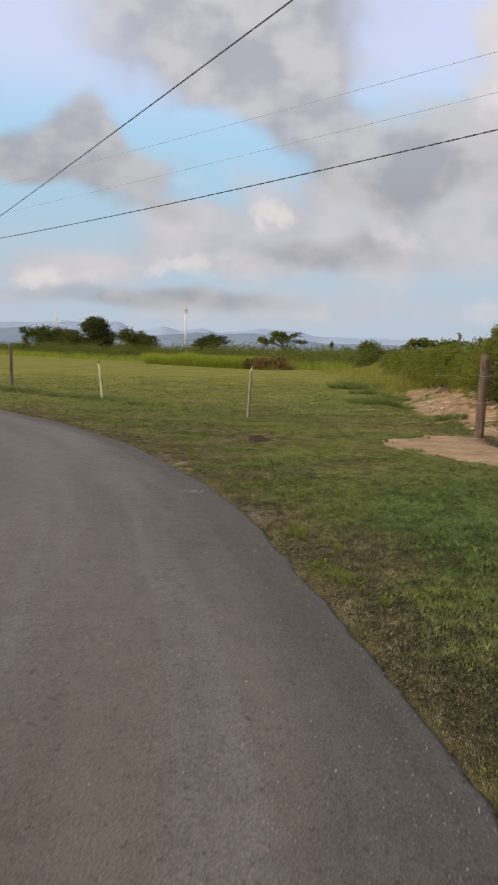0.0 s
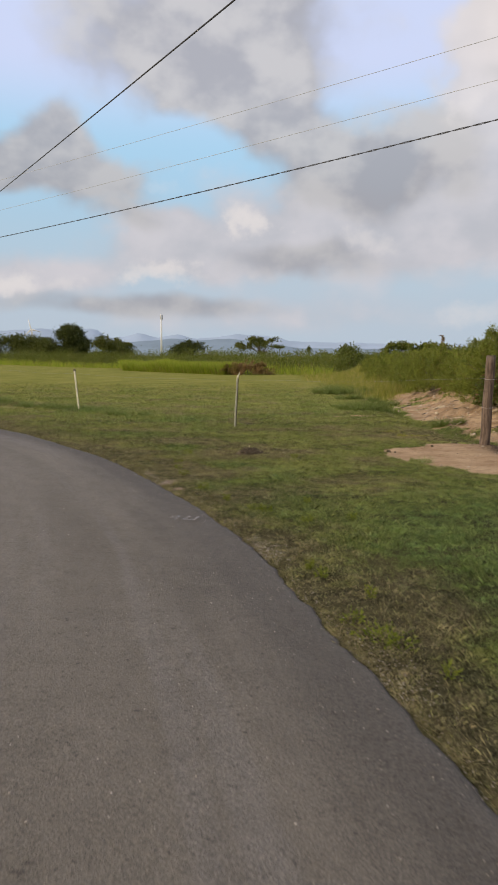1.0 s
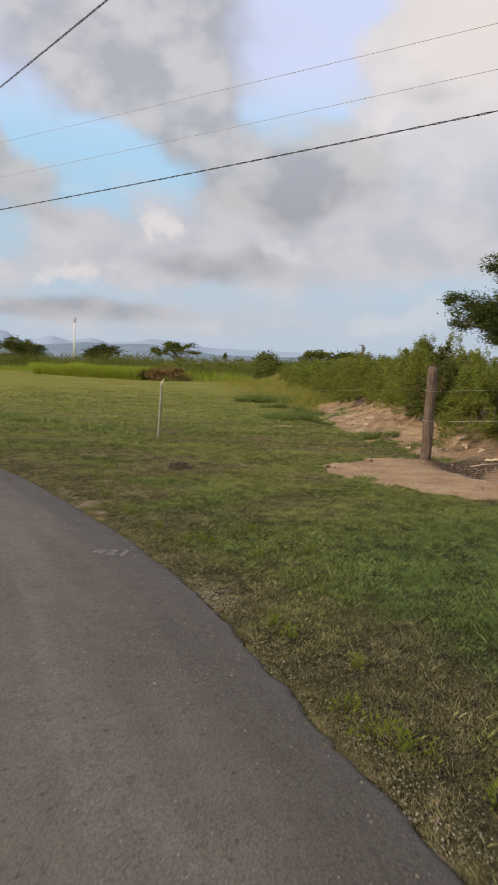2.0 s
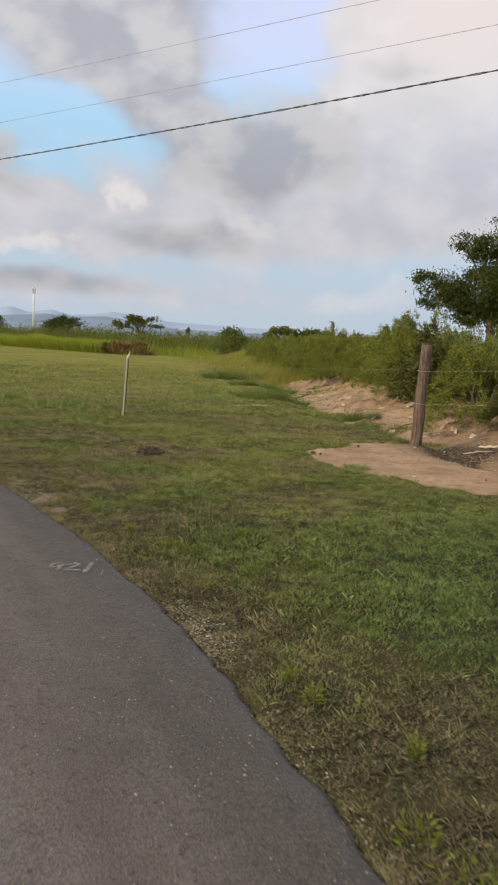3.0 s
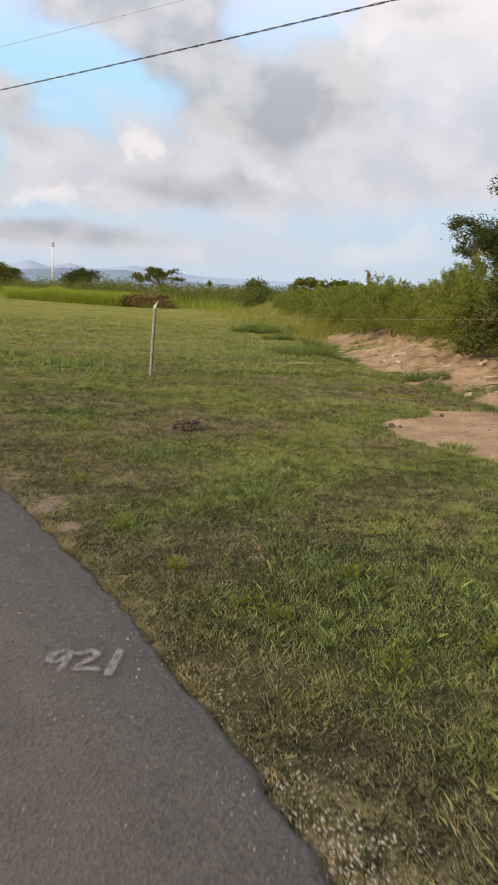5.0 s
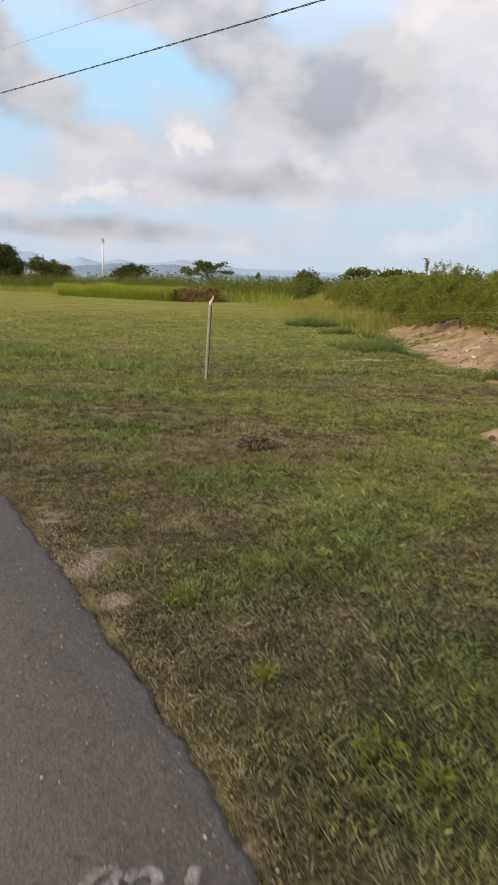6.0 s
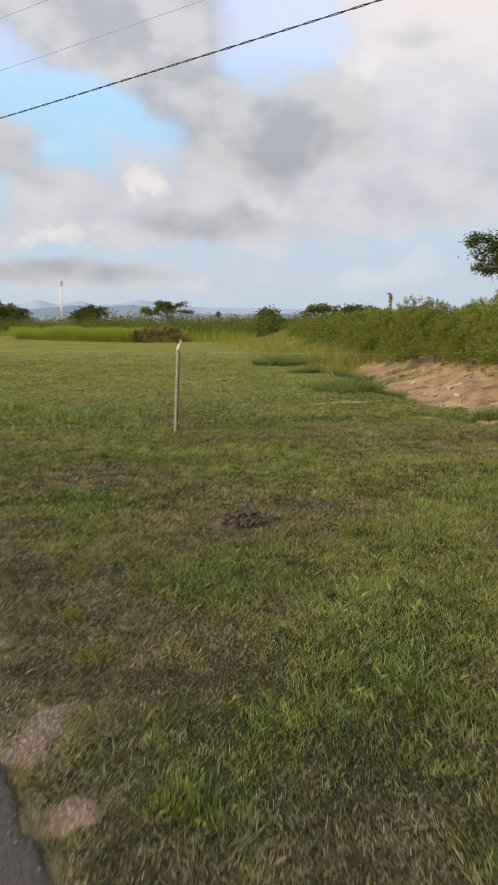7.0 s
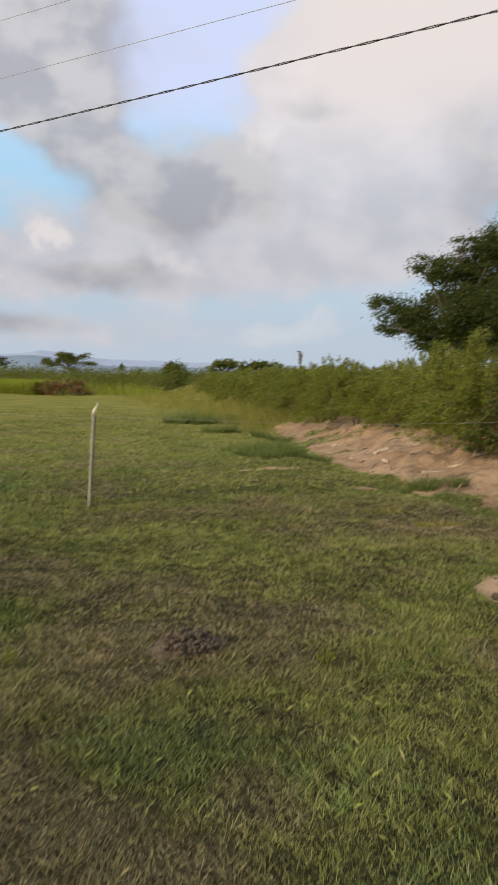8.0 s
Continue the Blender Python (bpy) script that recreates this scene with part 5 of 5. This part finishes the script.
def make_splinter(x, y_, length, width, turn, tilt):
    """A broken length of bleached wood with split ends."""
    bm = bmesh.new()
    n = 7
    for strand in range(3):
        o = (strand - 1) * width * 0.36
        start, stop = -length / 2 * (1 - 0.12 * strand), length / 2 * (0.8 + 0.1 * strand)
        pts = [(start + (stop - start) * k / (n - 1), o + 0.01 * math.sin(k + strand), 0.008 * math.sin(2.1 * k + strand)) for k in range(n)]
        tube(bm, pts, [width * (0.20 + 0.10 * math.sin(math.pi * k / (n - 1))) for k in range(n)], 7, True, 0.3)
    ob = part("wood_piece", bm, M_PALEWOOD, None, smooth=False)
    ob.matrix_basis = pose(x, y_, ground_z(x, y_) + width * 0.3, 0, tilt, turn)
    tagged(ob, "broken piece of pale bleached wood on the earth bank", "wood", "wood on the bank")


for row in ((5.62, 20.9, 0.42, 0.10, 25, -12), (5.35, 20.2, 0.26, 0.07, 70, -5), (5.95, 17.6, 0.30, 0.08, 40, -14), (5.75, 18.6, 0.22, 0.06, -20, -10),
            (5.9, 15.6, 0.26, 0.08, 15, -12), (5.7, 14.4, 0.24, 0.07, 55, -10), (5.5, 13.5, 0.30, 0.07, -30, -6)):
    make_splinter(*row)

for x, y_, r in ((2.40, 12.72, 0.038), (2.52, 12.80, 0.024), (3.35, 13.55, 0.026), (3.9, 13.9, 0.02)):
    bm = bmesh.new()
    lump(bm, (0, 0, 0), (r * 1.4, r, r * 0.6), g51, 2)
    ob = part("clod", bm, M_CLOD, None, smooth=False)
    ob.location = (x, y_, ground_z(x, y_) + r * 0.2)
    tagged(ob, "dark crusty clod at the rim of the bare patch", "clod", "clods on the bare patch")


def make_mound():
    g = np.random.default_rng(61)
    ob = tagged(new("soil_mound"), "crumbly dark ant-hill mound of soil in the grass", "soil mound")
    ob.location = (0.08, 12.26, ground_z(0.08, 12.26))
    bm = bmesh.new()
    rings, sides = 9, 40
    rows = []
    for i in range(rings):
        u = i / (rings - 1)
        row = []
        for k in range(sides):
            a = 2 * math.pi * k / sides
            r = u * (1 + 0.25 * noise.noise(Vector((math.cos(a) * 2, math.sin(a) * 2, 3))))
            h = 0.095 * (1 - u**2) + 0.03 * noise.noise(Vector((math.cos(a) * u * 9, math.sin(a) * u * 9, 0)))
            row.append(bm.verts.new((math.cos(a) * r * 0.30, math.sin(a) * r * 0.17, h - 0.02 - 0.03 * u)))
        rows.append(row)
    for p, q in zip(rows, rows[1:]):
        for k in range(sides):
            bm.faces.new((p[k], q[k], q[(k + 1) % sides], p[(k + 1) % sides]))
    bmesh.ops.remove_doubles(bm, verts=bm.verts, dist=1e-5)
    part("soil_body", bm, M_CLOD, ob)
    for k in range(110):
        a, q = g.uniform(0, 6.28), math.sqrt(g.uniform(0, 1))
        x, y_ = math.cos(a) * q * 0.19 + 0.03, math.sin(a) * q * 0.10 - 0.05
        h = 0.097 * (1 - (x / 0.30) ** 2 - (y_ / 0.17) ** 2) - 0.008
        bm = bmesh.new()
        r = g.uniform(0.006, 0.019)
        lump(bm, (x, y_, max(h, 0.0)), (r, r * 0.9, r * 0.9), g, 1)
        part("clod", bm, M_CLOD, ob, smooth=False)


make_mound()


def make_weed(x, y_, size, g, mat=M_WEED, label="bright yellow-green broad-leaved weed in the verge", count=64, height=0.068):
    ob = new("weed")
    n = count
    a = g.uniform(0, 6.28, n)
    q = np.sqrt(g.uniform(0, 1, n)) * size
    base = np.stack([np.cos(a) * q * 0.8, np.sin(a) * q * 0.8, g.uniform(0.005, height, n)], 1)
    d = np.stack([np.cos(a), np.sin(a), g.uniform(0.2, 1.4, n)], 1) + g.normal(size=(n, 3)) * 0.4
    v, f = leaf_quads(base, d, g.uniform(0.016, 0.036, n), g.uniform(0.006, 0.014, n), g)
    me = mesh_np("weed", v, f)
    me.materials.append(mat)
    linked("foliage", me, None, ob)
    for k in range(4):
        b = g.uniform(0, 6.28)
        bm = bmesh.new()
        tube(bm, [(0, 0, -0.01), (math.cos(b) * size * 0.4, math.sin(b) * size * 0.4, height * 0.6), (math.cos(b) * size * 0.8, math.sin(b) * size * 0.8, height)], [0.0025, 0.002, 0.001], 4)
        part("stem", bm, mat, ob)
    ob.location = (x, y_, ground_z(x, y_))
    tagged(ob, label, "weed", "weeds in the verge")


g71 = np.random.default_rng(71)
for x, y_, s in ((0.50, 4.62, 0.20), (0.62, 4.45, 0.18), (0.42, 4.85, 0.11), (0.56, 4.52, 0.16), (0.36, 5.75, 0.07), (0.30, 5.95, 0.05), (0.78, 4.1, 0.08), (0.62, 5.3, 0.05), (-0.02, 8.1, 0.12), (0.10, 7.95, 0.08),
                (-0.58, 9.25, 0.13), (-0.85, 10.25, 0.10), (-0.30, 8.55, 0.05), (0.55, 8.4, 0.06), (0.45, 7.5, 0.09), (-1.0, 11.4, 0.10), (0.9, 7.6, 0.06), (-0.95, 10.75, 0.09), (0.75, 11.9, 0.07), (-0.9, 12.3, 0.1)):
    make_weed(x, y_, s * 0.75, g71)


def clump(x, y_, r, h, n, g):
    heads = max(3, int(14 * r))                                  # a few uneven tussocks make up each clump
    ha, hq = g.uniform(0, 6.283, heads), np.sqrt(g.uniform(0, 1, heads)) * r
    hr, hh = g.uniform(0.08, 0.2, heads), g.uniform(0.45, 1.35, heads)
    which = g.integers(0, heads, n)
    a, q = g.uniform(0, 6.283, n), np.sqrt(g.uniform(0, 1, n)) * hr[which]
    bx, by = x + (np.cos(ha) * hq)[which] + np.cos(a) * q, y_ + (np.sin(ha) * hq * 0.7)[which] + np.sin(a) * q
    base = np.stack([bx - x, by - y_, plan(bx, by)["z"] - ground_z(x, y_) - 0.01], 1)
    v, f, _ = blades(base, 0.6 * h * hh[which] * g.uniform(0.4, 1.1, n) * (1.1 - 0.5 * (q / hr[which]) ** 2), g.uniform(0.006, 0.014, n), g.uniform(0.2, 1.3, n), g, None, False, a + g.normal(size=n) * 0.7)
    return v + np.array([x, y_, ground_z(x, y_)]), f


def grow_clumps(name, made, mat, label):
    """Clumps of taller grass that run into one another, as one growth."""
    V, F, n0 = [], [], 0
    for v, f in made:
        V.append(v)
        F.append(f + n0)
        n0 += len(v)
    tagged(linked(name, mesh_np(name, np.concatenate(V), np.concatenate(F)), mat), label, "grass", kind="stuff")


g77 = np.random.default_rng(77)
under_bank = [clump(x, y_, r, h * 1.5, int(900 * (r / 0.5) ** 2), g77) for x, y_, r, h in ((3.2, 21.0, 0.45, 0.30), (3.7, 21.1, 0.5, 0.34), (4.2, 21.3, 0.45, 0.30), (3.4, 21.9, 0.5, 0.28), (4.1, 22.4, 0.5, 0.3),
                    (4.1, 31.5, 0.8, 0.42), (4.8, 31.8, 0.8, 0.5), (5.3, 31.2, 0.6, 0.42), (4.5, 27.6, 0.7, 0.3), (5.1, 26.4, 0.6, 0.3),
                    (4.35, 18.0, 0.3, 0.18), (4.7, 17.8, 0.35, 0.26), (5.05, 17.6, 0.35, 0.24), (4.5, 16.6, 0.3, 0.16), (4.45, 15.7, 0.3, 0.16), (4.2, 15.0, 0.28, 0.13), (4.75, 14.7, 0.28, 0.16), (2.9, 13.5, 0.3, 0.10), (2.5, 11.6, 0.25, 0.10))]
grow_clumps("bank_grass", under_bank, M_GREENS, "clumps of taller blue-green grass below the bank")
by_fence = []
for k in range(16):
    x = -9.0 + k * 0.45 + g77.uniform(-0.2, 0.2)
    by_fence.append(clump(x, 17.35 - x + g77.uniform(-0.25, 0.25), g77.uniform(0.3, 0.5), g77.uniform(0.26, 0.44) * (1.0 if k < 9 else 0.75), 720, g77))
grow_clumps("fence_grass", by_fence, M_GREENS, "clumps of taller green grass along the fence line")
grow_clumps("straw", [clump(x, y_, r, 0.12, 260, g77) for x, y_, r in ((3.3, 15.05, 0.2), (3.6, 15.1, 0.2), (3.15, 15.9, 0.2))], M_STRAW, "flattened yellow straw on bare soil")


def make_stalk():
    ob = tagged(new("dead_stalk"), "curled dry brown stalk sticking up out of the hedge", "dead plant")
    x, y_ = 11.94, 42.26
    ob.location = (x, y_, ground_z(x, y_) - 0.50)
    bm = bmesh.new()
    tube(bm, [(0.1, 0, 0.3), (0.15, 0, 1.2), (0.05, 0, 2.0), (0.06, 0, 2.45), (-0.06, 0, 2.62), (-0.20, 0, 2.58)], [0.03, 0.025, 0.03, 0.045, 0.03, 0.012], 7)
    part("stem", bm, M_BARK, ob)
    g = np.random.default_rng(81)
    n = 60
    base = np.array([0.04, 0, 2.32]) + g.normal(size=(n, 3)) * np.array([0.05, 0.05, 0.16])
    v, f = leaf_quads(base, g.normal(size=(n, 3)) + np.array([0, 0, -0.6]), 0.14, 0.06, g)
    linked("withered_leaves", mesh_np("withered_leaves", v, f), M_BROWN, ob)


make_stalk()


# ---------------------------------------------------------------- painted number on the road
def stroke(parent, points, width):
    me_v, me_f = [], []
    pts = [Vector(p) for p in points]
    for i, p in enumerate(pts):
        d = (pts[min(i + 1, len(pts) - 1)] - pts[max(i - 1, 0)]).normalized()
        s = Vector((-d.y, d.x)) * (width / 2) * (0.85 + 0.3 * ((i * 37) % 5) / 4)
        me_v += [(p.x - s.x, p.y - s.y, 0), (p.x + s.x, p.y + s.y, 0)]
    for i in range(len(pts) - 1):
        me_f.append((2 * i, 2 * i + 2, 2 * i + 3, 2 * i + 1))
    return linked("digit", mesh_np("digit", np.array(me_v), np.array(me_f)), M_PAINT, parent)


mark = tagged(new("road_marking"), "worn white hand-painted number 921 on the asphalt", "road marking")
mark.matrix_basis = pose(-0.84, 7.55, 0.0165)


def rounded(points, times=3):
    """Corner cutting, for a hand-drawn line."""
    for _ in range(times):
        cut = [points[0]]
        for (ax, ay), (bx, by) in zip(points, points[1:]):
            cut += [(ax * 0.75 + bx * 0.25, ay * 0.75 + by * 0.25), (ax * 0.25 + bx * 0.75, ay * 0.25 + by * 0.75)]
        points = cut + [points[-1]]
    return points


stroke(mark, rounded([(0.080, 0.150), (0.078, 0.178), (0.037, 0.182), (0.002, 0.128), (0.010, 0.096), (0.045, 0.102), (0.080, 0.150), (0.066, 0.085), (0.046, 0.020)]), 0.027)
stroke(mark, rounded([(0.104, 0.142), (0.130, 0.168), (0.170, 0.168), (0.182, 0.130), (0.132, 0.080), (0.086, 0.034), (0.139, 0.036), (0.192, 0.022)]), 0.027)
stroke(mark, rounded([(0.266, 0.170), (0.243, 0.075), (0.218, -0.022)]), 0.032)
